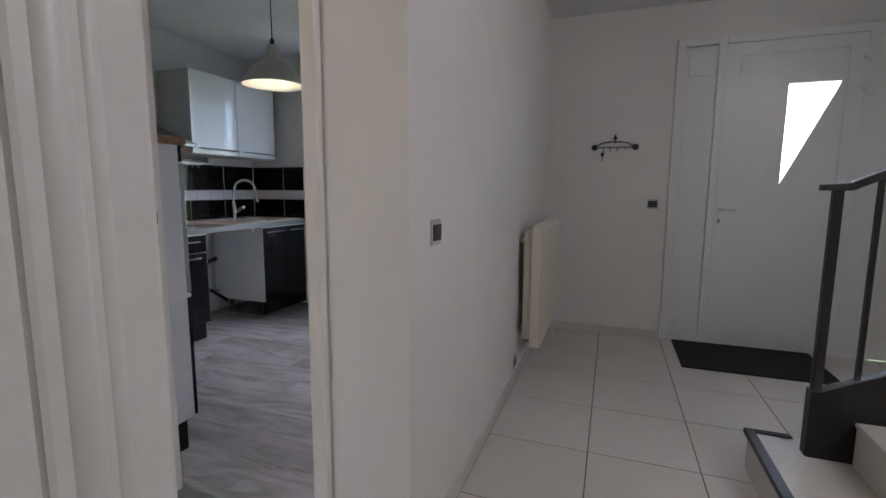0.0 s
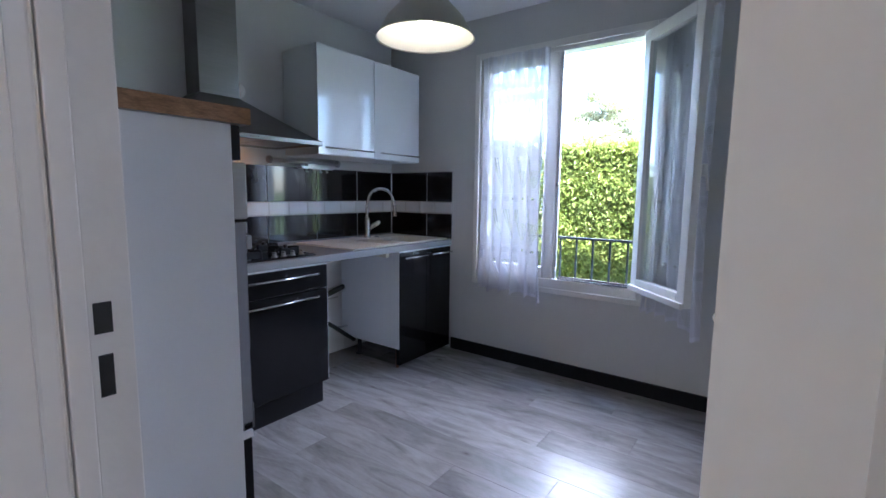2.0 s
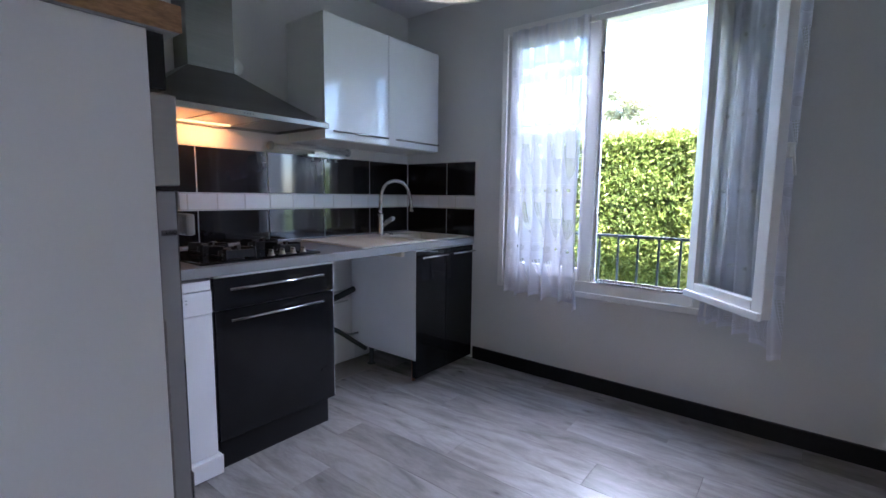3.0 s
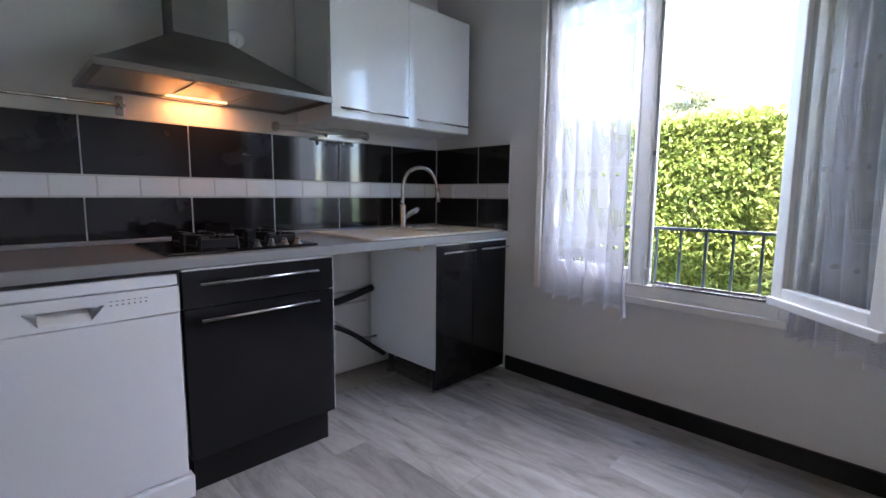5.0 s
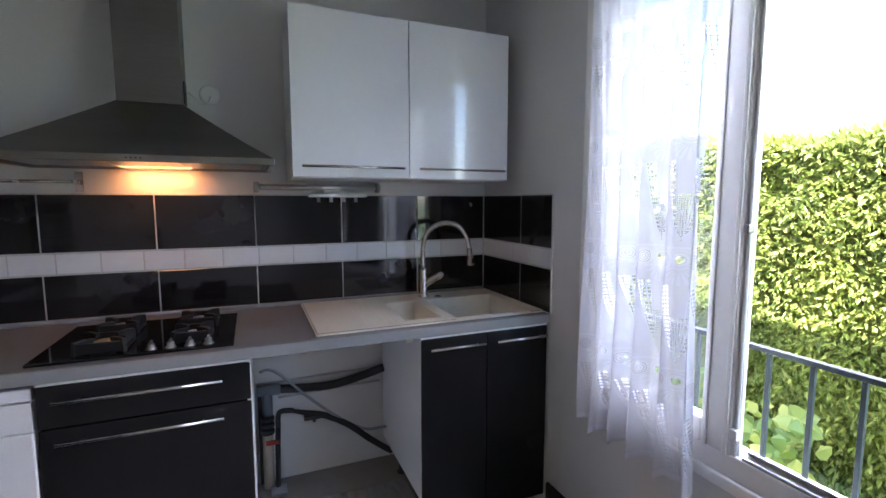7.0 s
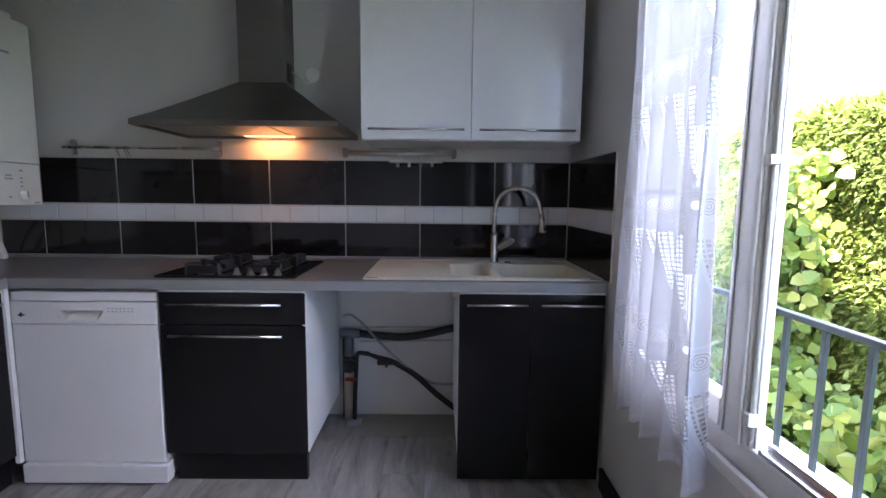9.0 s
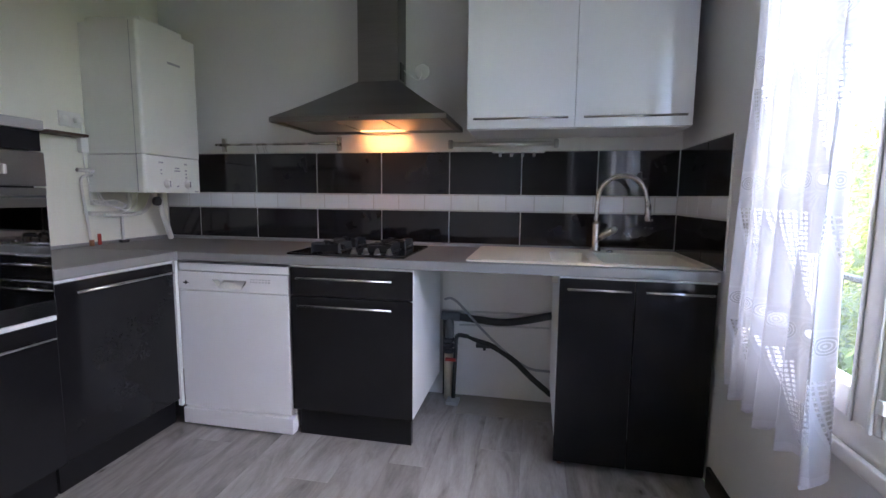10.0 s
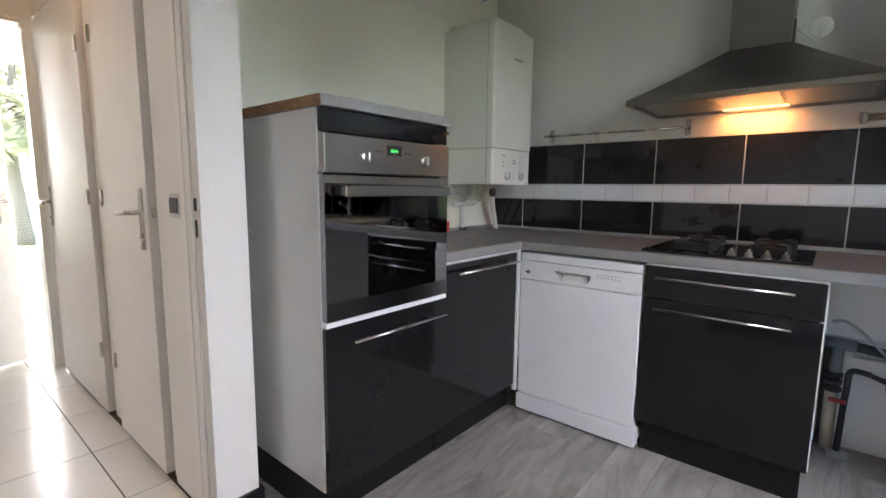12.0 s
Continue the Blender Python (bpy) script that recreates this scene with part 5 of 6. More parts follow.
for z in (2.09, 1.89, 1.04):
    part("hinge", boxes((1.605, 1.655, 4.015, 4.0398, z - 0.035, z + 0.035), (1.58, 1.604, 4.02, 4.0445, z - 0.004, z + 0.022), bevel=0.004), PVC_WHITE, front_door)

door_mat = solid("door_mat", box(0.53, 1.44, 3.42, 4.03, 0.0, 0.012, 0.004), MAT_BLACK, "black rectangular door mat before the front door", "door mat")

radiator = thing("radiator", (-0.43, 3.2, 0.2), "cream steel panel radiator hung on the hall wall", "radiator")
bm = box(-0.412, -0.350, 2.80, 3.72, 0.225, 0.985, 0.008)
part("panel", bm, RAD_CREAM, radiator)
for k in range(13):
    part("rib", box(-0.3498, -0.343, 2.83 + k * 0.067, 2.868 + k * 0.067, 0.27, 0.94, 0.003), RAD_CREAM, radiator)
teeth = [(-0.4135, 3.70), (-0.4135, 2.82)]
for k in range(22):
    teeth += [(-0.430, 2.82 + 0.04 * k), (-0.462, 2.83 + 0.04 * k), (-0.462, 2.85 + 0.04 * k), (-0.430, 2.86 + 0.04 * k)]
part("convector", prism(teeth, 0.27, 0.94, "z"), RAD_CREAM, radiator, "folded steel fins behind the panel")
part("end_cap", box(-0.410, -0.352, 2.794, 2.7995, 0.23, 0.98, 0.004), RAD_CREAM, radiator)
for y in (2.92, 3.6):
    for z in (0.32, 0.88):
        part("bracket", box(-0.499, -0.4125, y - 0.015, y + 0.015, z - 0.014, z + 0.014, 0.002), RAD_CREAM, radiator)
part("valve", tube([(-0.38, 3.725, 0.26), (-0.38, 3.77, 0.26), (-0.38, 3.775, 0.12), (-0.38, 3.775, 0.0)], 0.011, 10), RAD_CREAM, radiator)


def switch(name, m, label, rocker=PLASTIC_DARK, category="switch"):
    """A square plate with a rounded rim and a rocker; its back lies on x = 0 and it faces +x."""
    ob = thing(name, m.translation, label, category)
    part("plate", turned(box(0.0005, 0.009, -0.041, 0.041, -0.041, 0.041, 0.003), m), SWITCH_SILVER, ob, "silver plastic surround")
    part("rocker", turned(box(0.009, 0.013, -0.034, 0.034, -0.026, 0.026, 0.002), m), rocker, ob, "dark rocker")
    return ob


switch("light_switch", pose(-1.539, 1.076, 1.08), "dark rocker light switch in a silver surround")
switch("light_switch", pose(-0.501, 1.40, 1.06), "dark rocker light switch in a silver surround")
switch("light_switch", pose(0.333, 4.061, 1.09, 0, 0, -90), "dark rocker light switch in a silver surround")
switch("wall_socket", pose(-0.501, 2.78, 0.13), "dark wall socket in a silver surround near the floor", category="socket")

hooks = thing("key_rack", (0.03, 4.055, 1.55), "black wrought-iron key rack with hooks and keys", "key rack")
part("bar", tube(curve([(-0.12, 4.045, 1.545), (-0.06, 4.045, 1.575), (0.03, 4.045, 1.585), (0.12, 4.045, 1.575), (0.18, 4.045, 1.545)], 6), 0.005, 8), DARK_METAL, hooks)
part("lower_bar", tube([(-0.12, 4.045, 1.54), (0.18, 4.045, 1.54)], 0.004, 8), DARK_METAL, hooks)
for x in (-0.125, 0.185):
    part("scroll", lathe([(0.012, 0), (0.024, 0.002), (0.024, 0.008), (0.012, 0.010), (0.012, 0)], (x, 4.04, 1.54), "y", 20), DARK_METAL, hooks)
part("finial", prism([(0.03, 1.585), (0.022, 1.60), (0.008, 1.607), (0.02, 1.616), (0.022, 1.632), (0.03, 1.642), (0.038, 1.632), (0.04, 1.616), (0.052, 1.607), (0.038, 1.60)], 4.04, 4.048, "y"), DARK_METAL, hooks)
part("post", box(0.026, 0.034, 4.044, 4.0595, 1.57, 1.60), DARK_METAL, hooks)
for x, l in ((-0.055, 0.05), (-0.005, 0.03), (0.05, 0.03), (0.11, 0.025)):
    part("hook", tube(curve([(x, 4.043, 1.54), (x, 4.035, 1.54 - l * 0.7), (x, 4.028, 1.54 - l), (x, 4.022, 1.54 - l * 0.7)], 5), 0.003, 6), DARK_METAL, hooks)
part("key", boxes((-0.066, -0.058, 4.028, 4.031, 1.43, 1.49), (-0.075, -0.05, 4.028, 4.031, 1.47, 1.50), bevel=0.001), DARK_METAL, hooks)

stairs = thing("staircase", (1.2, 1.65, 0), "white stairs with black nosings and black steel balustrade", "stairs")
for k in range(5):
    x0 = 0.63 + 0.30 * k
    step = part("step", box(x0, 2.0, 1.05, 2.24 if k == 0 else 2.08, 0.17 * k + 0.0, 0.17 * (k + 1) - 0.018), STEP_WHITE, stairs)
    part("tread", box(x0 - 0.005, x0 + 0.33, 1.05, 2.245 if k == 0 else 2.085, 0.17 * (k + 1) - 0.0175, 0.17 * (k + 1), 0.003), STEP_WHITE, step)
    if k == 0:
        part("nosing", boxes((x0 - 0.012, x0 + 0.026, 1.05, 2.262, 0.17 * (k + 1) - 0.020, 0.17 * (k + 1) + 0.004), bevel=0.003), DARK_METAL, step, "black metal nosing")
part("side_nosing", box(0.657, 0.79, 2.225, 2.262, 0.150, 0.174, 0.003), DARK_METAL, stairs, "black metal edge")
part("stringer", prism([(0.782, 0.172), (0.82, 0.160), (0.95, 0.160), (2.0, 0.70), (2.0, 1.02), (0.81, 0.435), (0.782, 0.435)], 2.09, 2.14, "y", 0.002), DARK_METAL, stairs)
part("newel_post", box(0.788, 0.820, 2.10, 2.13, 0.435, 1.20, 0.003), DARK_METAL, stairs)
part("handrail", prism([(0.752, 1.200), (0.842, 1.200), (2.0, 1.775), (2.0, 1.805), (0.835, 1.228), (0.752, 1.222)], 2.09, 2.14, "y", 0.004), DARK_METAL, stairs)
for k in range(6):
    x = 0.928 + 0.19 * k
    part("baluster", box(x - 0.008, x + 0.008, 2.107, 2.123, 0.475 + 0.49 * (x - 0.91), 1.235 + 0.4966 * (x - 0.91)), DARK_METAL, stairs)

# near door casing at the partition's end
casing = thing("partition_casing", (-0.36, 0.24, 0), "white moulded door casing at the partition end", "door casing", kind="structure")
bm = boxes((-0.42, -0.308, 0.2005, 0.295, 0, 2.3), (-0.3145, -0.3085, -0.02, 0.20, 0, 2.3), bevel=0.006)
tube([(-0.316, 0.228, 0), (-0.316, 0.228, 2.3)], 0.014, 24, into=bm)
tube([(-0.313, 0.252, 0), (-0.313, 0.252, 2.3)], 0.008, 16, into=bm)
part("moulding", bm, TRIM_WHITE, casing)

spot = thing("ceiling_spotlight", (-1.30, 0.25, H_CEIL), "small warm recessed ceiling spotlight in the corridor", "ceiling light")
part("ring", lathe([(0.028, -0.002), (0.042, -0.006), (0.045, 0.0)], (-1.30, 0.25, H_CEIL), caps=False), CHROME, spot)
part("lens", lathe([(0.0, -0.003), (0.028, -0.0025)], (-1.30, 0.25, H_CEIL), caps=False), glow_material("warm_spot_lens", (1.0, 0.62, 0.30), 12), spot, "warm lit lens")
point_lamp("spotlight_bulb", (-1.40, 0.25, H_CEIL - 0.05), 0.10, (1.0, 0.55, 0.24), 0.03)

# corridor cupboards
for y0, y1, lever_y, hinge_y in ((0.30, 0.847, 0.788, 0.300), (-0.80, 0.085, -0.745, 0.088)):
    cup = thing("cupboard_door", (-1.54, (y0 + y1) / 2, 0), "white flush cupboard door, closed, with a metal lever handle", "door", "corridor doors")
    part("leaf", box(-1.560, -1.522, y0, y1, 0.02, 2.06, 0.002), DOOR_WHITE, cup)
    plate = part("handle_plate", box(-1.522, -1.516, lever_y - 0.02, lever_y + 0.02, 0.905, 1.135, 0.002), NICKEL, cup, "brushed metal handle plate")
    turn = -1 if lever_y > 0 else 1
    part("lever", tube(curve([(-1.517, lever_y, 1.045), (-1.477, lever_y, 1.045), (-1.469, lever_y + 0.02 * turn, 1.045), (-1.469, lever_y + 0.11 * turn, 1.04)], 5), 0.009, 10), NICKEL, plate)
    part("key_cylinder", lathe([(0.009, 0), (0.009, 0.006), (0, 0.0065)], (-1.516, lever_y, 0.955), "x", 12), CHROME, plate)
    part("latch", box(-1.548, -1.534, y1 if lever_y > 0 else y0 - 0.008, (y1 if lever_y > 0 else y0 - 0.008) + 0.008, 1.03, 1.06, 0.001), NICKEL, cup)
    for z in (0.35, 1.09, 1.775):
        part("hinge", boxes((-1.5215, -1.512, hinge_y - 0.012, hinge_y + 0.012, z - 0.035, z + 0.035), bevel=0.003), NICKEL, cup)
frame_c = thing("cupboard_frame", (-1.57, 0.0, 0), "white painted frame round the corridor cupboards", "door frame", kind="structure")
for y0, y1 in ((0.849, 0.899), (0.094, 0.292), (-0.875, -0.811)):
    part("post", box(-1.598, -1.552, y0, y1, 0, 2.0995, 0.003), TRIM_WHITE, frame_c)
part("head", boxes((-1.598, -1.553, 0.293, 0.848, 2.065, 2.0995), (-1.598, -1.553, -0.810, 0.093, 2.065, 2.0995)), TRIM_WHITE, frame_c)

far_door = thing("far_door", (-1.05, -1.0, 0), "white door standing ajar at the corridor end", "door")
AJAR = Matrix.Translation((-0.72, -0.93, 0)) @ Matrix.Rotation(math.pi + radians(21), 4, "Z")
part("leaf", turned(box(0.0, 0.72, -0.02, 0.02, 0.012, 2.04, 0.002), AJAR), DOOR_WHITE, far_door)
plate = part("handle_plate", turned(box(0.655, 0.695, -0.027, -0.0205, 0.90, 1.13, 0.002), AJAR), NICKEL, far_door, "brushed metal handle plate")
part("lever", turned(tube([(0.675, -0.027, 1.04), (0.675, -0.065, 1.04), (0.565, -0.068, 1.035)], 0.009, 10), AJAR), NICKEL, plate)
far_frame = thing("far_door_frame", (-1.1, -0.93, 0), "white painted frame of the far doorway", "door frame", kind="structure")
for x0, x1 in ((-1.515, -1.485), (-0.715, -0.685)):
    part("post", box(x0, x1, -0.985, -0.865, 0, 2.08, 0.004), TRIM_WHITE, far_frame)
part("head", box(-1.485, -0.715, -0.985, -0.865, 2.05, 2.079, 0.004), TRIM_WHITE, far_frame)
far_window = thing("window_2", (-1.7, -3.68, 0.38), "large white-framed window onto the garden", "window", kind="structure")
part("window_frame", boxes((-2.549, -2.48, -3.72, -3.66, 0.381, 2.419), (-0.92, -0.851, -3.72, -3.66, 0.381, 2.419), (-1.46, -1.40, -3.72, -3.66, 0.45, 2.35), (-2.48, -0.92, -3.72, -3.66, 0.381, 0.45), (-2.48, -0.92, -3.72, -3.66, 2.35, 2.419), (-2.48, -1.46, -3.72, -3.66, 2.06, 2.09), bevel=0.004), PVC_WHITE, far_window)
for x0, x1 in ((-2.479, -1.461), (-1.399, -0.921)):
    pane = part("pane", box(x0, x1, -3.692, -3.688, 0.451, 2.349), PANE, far_window)
    pane.visible_shadow = False
solid("floor_vent", box(-1.72, -1.50, -2.72, -2.55, 0.0, 0.012, 0.003), PLASTIC_GREY, "grey metal floor grille in the far room", "floor grille")

# ---- garden ----
rng = random.Random(11)


def leaf_cloud(points, size, material, name, parent=None, label="", kind="", category="", droop=0.4, shape="spray"):
    """Many small pointed leaves or sprays, one per (place, outward) pair, as one mesh."""
    verts, faces = [], []
    for p, n in points:
        n = (n + Vector((rng.gauss(0, 0.5), rng.gauss(0, 0.5), rng.gauss(0, 0.5) - droop * 0.3))).normalized()
        side = n.cross(Vector((rng.gauss(0, 1), rng.gauss(0, 1), rng.gauss(0, 1)))).normalized()
        up = side.cross(n)
        s = size * rng.uniform(0.55, 1.35)
        i = len(verts)
        if shape == "spray":
            for a, b, c in ((0, 0, 0), (0.45, 0.13, 0.10), (1.0, 0.03, 0.04), (0.55, -0.14, 0.10)):
                verts.append(p + n * (a * s) + side * (b * s) + up * (c * s))
            faces.append((i, i + 1, i + 2, i + 3))
            for a, b, c in ((0.1, 0, 0), (0.45, 0.04, 0.24), (0.9, 0.02, 0.28), (0.5, -0.08, 0.05)):
                verts.append(p + n * (a * s) + side * (b * s) + up * (c * s))
            faces.append((i + 4, i + 5, i + 6, i + 7))
        else:
            for a, b, c in ((0, 0, 0), (0.25, 0.48, 0.06), (0.7, 0.36, -0.03), (1.0, 0.0, -0.12), (0.7, -0.36, -0.03), (0.25, -0.48, 0.06)):
                verts.append(p + up * (a * s) + side * (b * s) + n * (c * s))
            faces.append((i, i + 1, i + 2, i + 3, i + 4, i + 5))
    data = bpy.data.meshes.new(name)
    base = ORIGIN.get(parent, Vector((0, 0, 0)))
    data.from_pydata([v - base for v in verts], [], faces)
    data.materials.append(material)
    ob = new(name, data)
    if parent:
        ob.parent = parent
    return tagged(ob, label, category, "", kind)


golden = thing("golden_conifer", (0.4, 6.3, -0.3), "yellow-green conifer hedge in full sun", "hedge")
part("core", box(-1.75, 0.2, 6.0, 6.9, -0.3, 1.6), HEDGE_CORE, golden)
pts = []
for _ in range(14000):
    x, z = rng.uniform(-2.2, -0.9), rng.uniform(-0.28, 1.82)
    edge = 0.05 * noise.noise((z * 2.4, 4.0, 0.0)) - 0.06 * (1.77 - z)
    if x > -1.93 + edge:
        pts.append((Vector((x, 5.98 + 0.06 * noise.noise((x * 3, z * 3, 1.0)) + rng.uniform(-0.03, 0.1), z)), Vector((-0.5, -0.5, -0.2))))
leaf_cloud(pts, 0.07, GOLD_LEAF, "foliage", golden)
hedge = thing("hedge", (-4.0, 6.4, -0.3), "tall clipped green conifer hedge behind the house", "hedge")
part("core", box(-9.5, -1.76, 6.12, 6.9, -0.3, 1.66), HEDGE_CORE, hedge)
pts = []
for _ in range(125000):
    x = rng.uniform(-9.5, -1.7) if rng.random() < 0.1 else rng.uniform(-5.4, -1.85)
    if rng.random() < 0.86:
        z = rng.uniform(-0.28, 1.74 + 0.10 * max(0.0, min(1.0, -3.0 - x)))
        bulge = 0.10 * noise.noise((x * 1.3, z * 1.5, 0.0)) + 0.05 * noise.noise((x * 5, z * 5, 3.0))
        pts.append((Vector((x, 6.03 + bulge + rng.uniform(-0.04, 0.10), z)), Vector((0.5, -0.75, -0.25))))
    else:
        top = 1.72 + 0.10 * max(0.0, min(1.0, -3.0 - x)) + 0.05 * noise.noise((x * 1.7, 2.0, 0.0))
        pts.append((Vector((x, rng.uniform(6.02, 6.8), top + rng.uniform(-0.06, 0.06))), Vector((0, -0.2, 1))))
leaf_cloud(pts, 0.072, HEDGE_LEAF, "foliage", hedge)

vine = thing("vine", (-4.45, 5.75, -0.3), "yellow-green leafy vine growing before the hedge", "shrub")
for k in range(7):
    a = k * 0.9
    part("stem", tube(curve([(-4.45 + 0.1 * math.cos(a), 5.75 + 0.08 * math.sin(a), -0.32), (-4.45 + 0.25 * math.cos(a), 5.75 + 0.2 * math.sin(a), 0.4), (-4.45 + 0.4 * math.cos(a + 0.4), 5.75 + 0.25 * math.sin(a), 1.0 + 0.07 * k)], 6), 0.009, 6), BARK, vine)
pts = []
for _ in range(2100):
    a, r, z = rng.uniform(0, math.tau), rng.uniform(0.1, 0.5), rng.uniform(-0.25, 1.55)
    edge = 0.85 + 0.3 * noise.noise((z * 3.0, 7.0, 0.0)) - 0.3 * max(0, z - 1.0)
    pts.append((Vector((-4.45 + 1.1 * r * edge * math.cos(a), 5.8 + 0.4 * r * math.sin(a), z)), Vector((0.3 * math.cos(a), -0.8, 0.4))))
for _ in range(800):
    x = rng.uniform(-4.6, -2.7)
    top = 0.16 + 0.14 * noise.noise((x * 2.5, 1.0, 0.0))
    z = rng.uniform(-0.28, top)
    pts.append((Vector((x, 5.55 + rng.uniform(-0.2, 0.2) - 0.3 * (top - z), z)), Vector((0.1, -0.7, 0.6))))
leaf_cloud(pts, 0.085, VINE_LEAF, "leaves", vine, shape="leaf")

verts, faces = [], []
for _ in range(9000):
    x, y = rng.uniform(-6.5, -0.5), rng.uniform(4.3, 6.1)
    h, a, w = rng.uniform(0.05, 0.14), rng.uniform(0, math.tau), 0.005
    lean = Vector((rng.gauss(0, 0.03), rng.gauss(0, 0.03), 0))
    b, side = Vector((x, y, -0.305)), Vector((math.cos(a), math.sin(a), 0)) * w
    i = len(verts)
    verts += [b - side, b + side, b + lean * 0.5 + side * 0.7 + Vector((0, 0, h * 0.6)), b + lean + Vector((0, 0, h)), b + lean * 0.5 - side * 0.7 + Vector((0, 0, h * 0.6))]
    faces.append((i, i + 1, i + 2, i + 3, i + 4))
data = bpy.data.meshes.new("grass")
data.from_pydata(verts, [], faces)
data.materials.append(GRASS)
tagged(new("grass", data), "green lawn grass before the hedge", "grass", kind="stuff")


def tree(place, height, spread, seed, label, conifer=True, material=HAZED_TREE_LEAF, leaf=0.25, count=9000):
    r = random.Random(seed)
    base = Vector(place)
    ob = thing("tree", place, label, "tree")
    part("trunk", tube(curve([base, base + Vector((0.1, 0.05, height * 0.35)), base + Vector((-0.05, 0.1, height * 0.7)), base + Vector((0, 0, height * 0.95))], 5), [0.03 * height * (1 - 0.93 * k / 15) for k in range(16)], 10), BARK, ob, smooth=True)
    points = []
    for k in range(26):
        h = r.uniform(0.35, 0.95)
        a = k * 2.4 + r.uniform(-0.3, 0.3)
        reach = spread * (1.25 - h) * r.uniform(0.75, 1.15) if conifer else spread * math.sin(math.pi * min(1, max(0.12, (h - 0.25) / 0.75))) * r.uniform(0.7, 1.1)
        p0 = base + Vector((0, 0, height * h))
        p1 = p0 + Vector((math.cos(a) * reach, math.sin(a) * reach, reach * r.uniform(0.0, 0.35)))
        part("limb", tube([p0, p0.lerp(p1, 0.5) + Vector((0, 0, 0.05 * reach)), p1], [0.008 * height * (1.1 - h), 0.005 * height * (1.1 - h), 0.01], 6), BARK, ob)
        for _ in range(count // 26):
            q = p0.lerp(p1, r.uniform(0.25, 1.08))
            d = Vector((r.gauss(0, 1), r.gauss(0, 1), r.gauss(0, 0.6)))
            points.append((q + d * 0.13 * reach, (d + Vector((0, 0, 0.6))).normalized()))
    leaf_cloud(points, leaf, material, "crown", ob)
    return ob


tree((-8.9, 26.0, -0.3), 6.9, 3.7, 5, "distant pine tree standing beyond the hedge", count=15000)
tree((-12.4, 27.0, -0.3), 5.6, 1.2, 9, "small distant tree beyond the hedge")
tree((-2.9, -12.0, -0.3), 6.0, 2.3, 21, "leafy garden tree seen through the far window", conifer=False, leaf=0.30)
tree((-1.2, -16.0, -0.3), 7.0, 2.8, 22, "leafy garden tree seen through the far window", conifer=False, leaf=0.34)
fence = thing("garden_fence", (-2.0, -18.0, -0.3), "low pale garden fence beyond the lawn", "fence")
slat = mesh_of("slat", box(-0.05, 0.05, -0.012, 0.012, 0, 0.95, 0.004), TERRACE)
for k in range(40):
    piece("slat", slat, fence, (-6.0 + 0.2 * k, -18.0, -0.3))
part("rail", boxes((-6.1, 1.9, -17.985, -17.955, 0.0, 0.07), (-6.1, 1.9, -17.985, -17.955, 0.42, 0.49)), TERRACE, fence)

# ---- pieces of walls and floors ----
def tile_row(y_joints, z0, z1, material, parent, gap=0.006, thick=0.008):
    for a, b in zip(y_joints, y_joints[1:]):
        w = round(b - a, 4)
        key = (w, z0, z1, material.name)
        if key not in TILE_MESH:
            TILE_MESH[key] = mesh_of("tile", box(-0.0005, thick, gap / 2, w - gap / 2, gap / 2, z1 - z0 - gap / 2, 0.0012, seg=1), material)
        piece("tile", TILE_MESH[key], parent, (-3.598, a, z0))


def tile_row_north(x_joints, z0, z1, material, parent, gap=0.006, thick=0.008):
    for a, b in zip(x_joints, x_joints[1:]):
        w = round(b - a, 4)
        piece("tile", mesh_of("tile", box(gap / 2, w - gap / 2, -thick, 0.0005, gap / 2, z1 - z0 - gap / 2, 0.0012, seg=1), material), parent, (a, 4.018, z0))


TILE_MESH = {}
splash = part("splashback", box(-3.5995, -3.5925, 0.957, 4.019, 0.888, 1.421), GROUT, label="black glazed tiles with a band of small white tiles", category="tiles", kind="structure")
splash_n = part("splashback_north", box(-3.5925, -2.945, 4.0125, 4.0195, 0.888, 1.421), GROUT, label="black glazed tiles with a white band beside the window", category="tiles", kind="structure")
tile_row([1.197, 1.60, 2.003, 2.408, 2.81, 3.211, 3.61, 4.01], 1.178, 1.419, TILE_BLACK, splash)
tile_row([0.965, 1.197, 1.60, 2.003, 2.408, 2.81, 3.211, 3.61, 4.01], 0.888, 1.088, TILE_BLACK, splash)
tile_row([0.965] + [1.121 + 0.1545 * k for k in range(19)] + [4.01], 1.090, 1.176, TILE_WHITE, splash)
tile_row_north([-3.588, -3.20, -2.947], 1.178, 1.419, TILE_BLACK, splash_n)
tile_row_north([-3.588, -3.20, -2.947], 0.888, 1.088, TILE_BLACK, splash_n)
tile_row_north([-3.588, -3.43, -3.275, -3.12, -2.947], 1.090, 1.176, TILE_WHITE, splash_n)

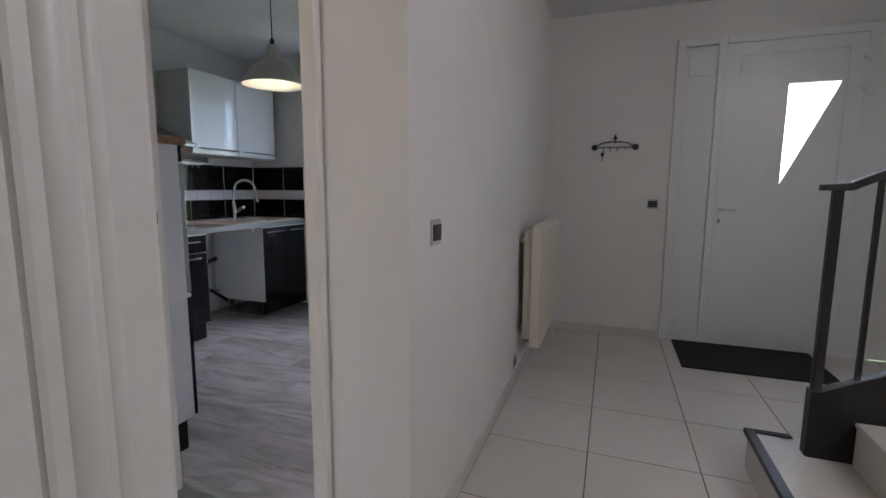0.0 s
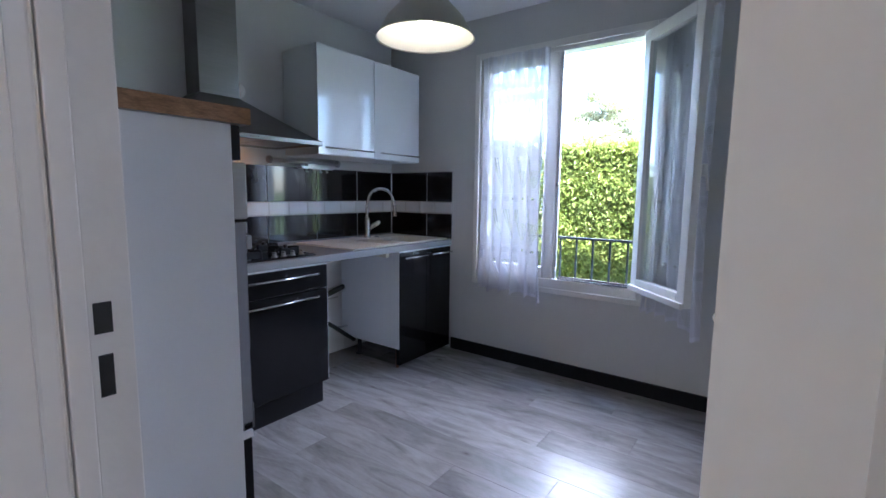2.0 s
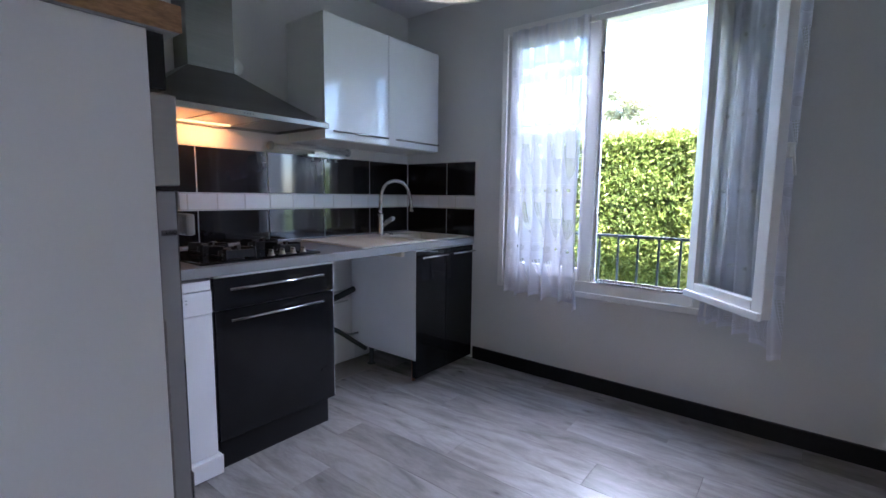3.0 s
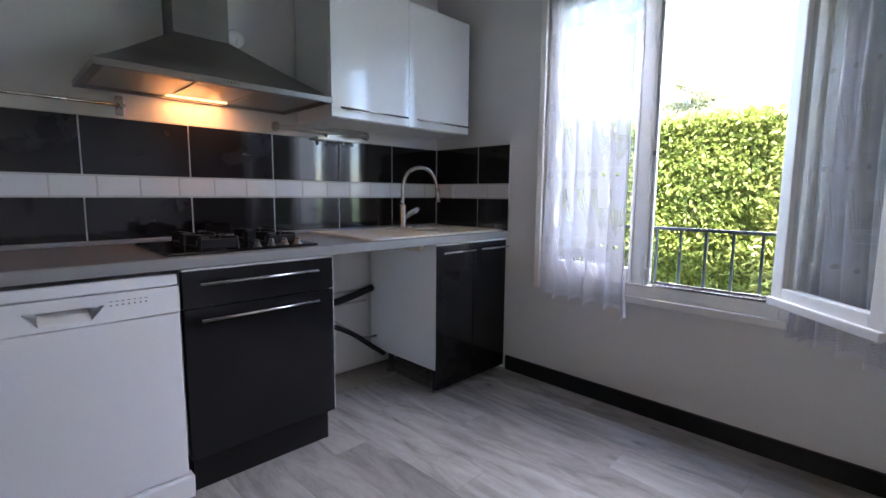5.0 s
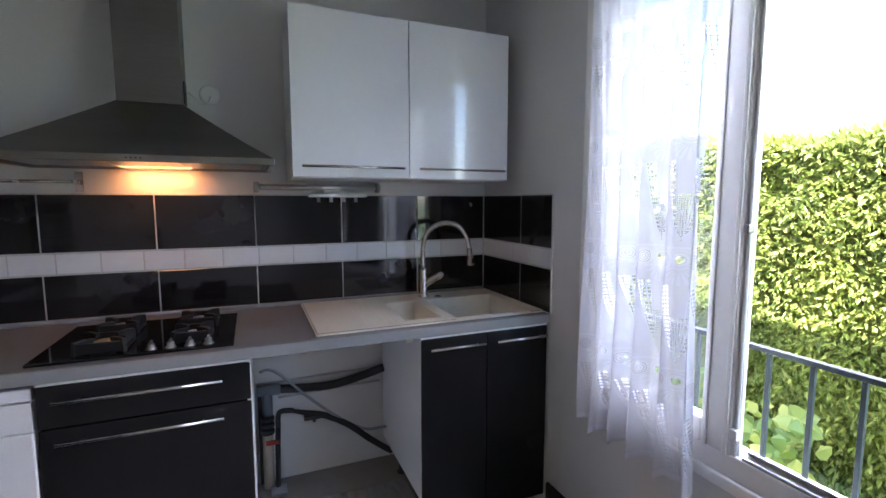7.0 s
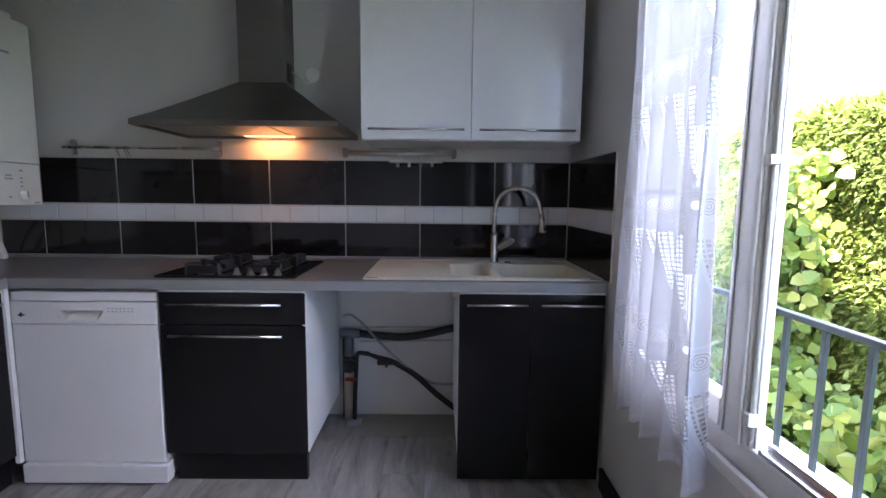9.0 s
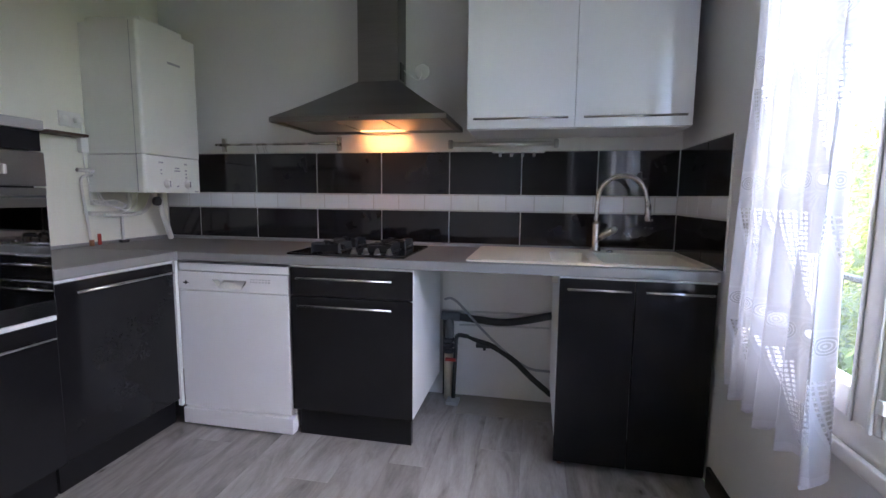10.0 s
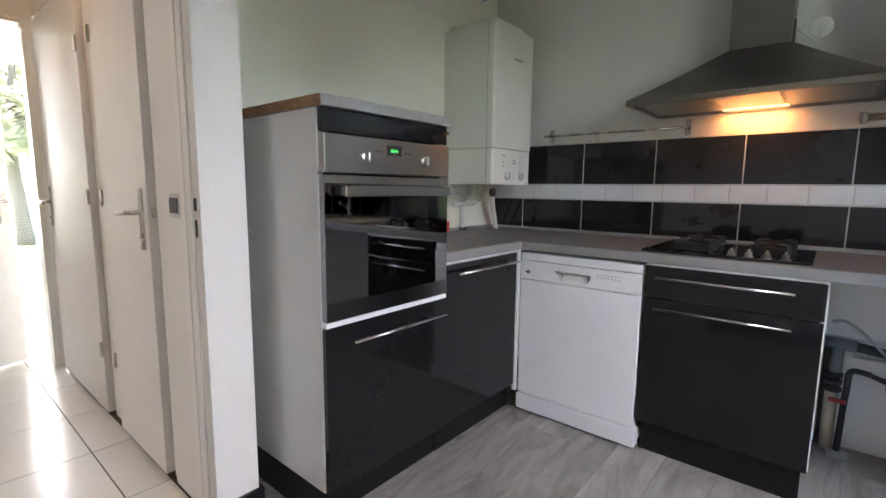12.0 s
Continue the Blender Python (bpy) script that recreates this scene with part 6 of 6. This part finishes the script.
PL = {}
r = random.Random(4)
y = 0.957
row = 0
while y < 4.015:
    w = min(0.192, 4.018 - y)
    x = -3.598 - (0.0, 0.72, 0.33, 0.95, 0.52)[row % 5]
    while x < -0.602:
        a, b = max(x, -3.598), min(x + 1.285, -0.602)
        if b - a > 0.02:
            spans = [(a, b, y, y + w)]
            if y < 1.192:  # the hall's tiles begin at the doorway
                spans = [(a, min(b, -1.685), y, y + w), (max(a, -1.685), b, 1.192, y + w)]
            for p, q, c, d in spans:
                if q - p < 0.02 or d - c < 0.02:
                    continue
                key = (round(q - p, 4), round(d - c, 4))
                if key not in PL:
                    PL[key] = mesh_of("plank", box(0.0003, key[0] - 0.0003, 0.0003, key[1] - 0.0003, -0.008, 0.0, 0.0007, seg=1), PLANK)
                piece("plank", PL[key], floor_kitchen, (p, c, 0.0))
        x += 1.285
    y += 0.192
    row += 1


def floor_tiles(x0, x1, y0, y1, ox, oy, px, py, gap=0.0048):
    kx, ky = math.floor((x0 - ox) / px), math.floor((y0 - oy) / py)
    for i in range(kx, math.ceil((x1 - ox) / px)):
        for j in range(ky, math.ceil((y1 - oy) / py)):
            a, b = max(x0, ox + i * px), min(x1, ox + (i + 1) * px)
            c, d = max(y0, oy + j * py), min(y1, oy + (j + 1) * py)
            if b - a < 0.015 or d - c < 0.015:
                continue
            key = (round(b - a, 3), round(d - c, 3), "f")
            if key not in PL:
                PL[key] = mesh_of("tile", box(gap / 2, key[0] - gap / 2, gap / 2, key[1] - gap / 2, -0.0017, 0.0, 0.0006, seg=1), FLOOR_TILE)
            piece("tile", PL[key], floor_hall, (a, c, 0.0))


floor_tiles(-0.4855, 2.0, 1.20, 4.05, -0.02, 2.123, 0.465, 0.474)
floor_tiles(-1.535, -0.4855, -0.88, 1.19, -1.38, 0.405, 0.46, 0.455)
floor_tiles(-0.4855, 2.0, -1.39, 1.20, -0.02, 1.175, 0.465, 0.474)
floor_tiles(-3.5, -0.42, -3.59, -0.88, -1.38, 0.405, 0.46, 0.455)
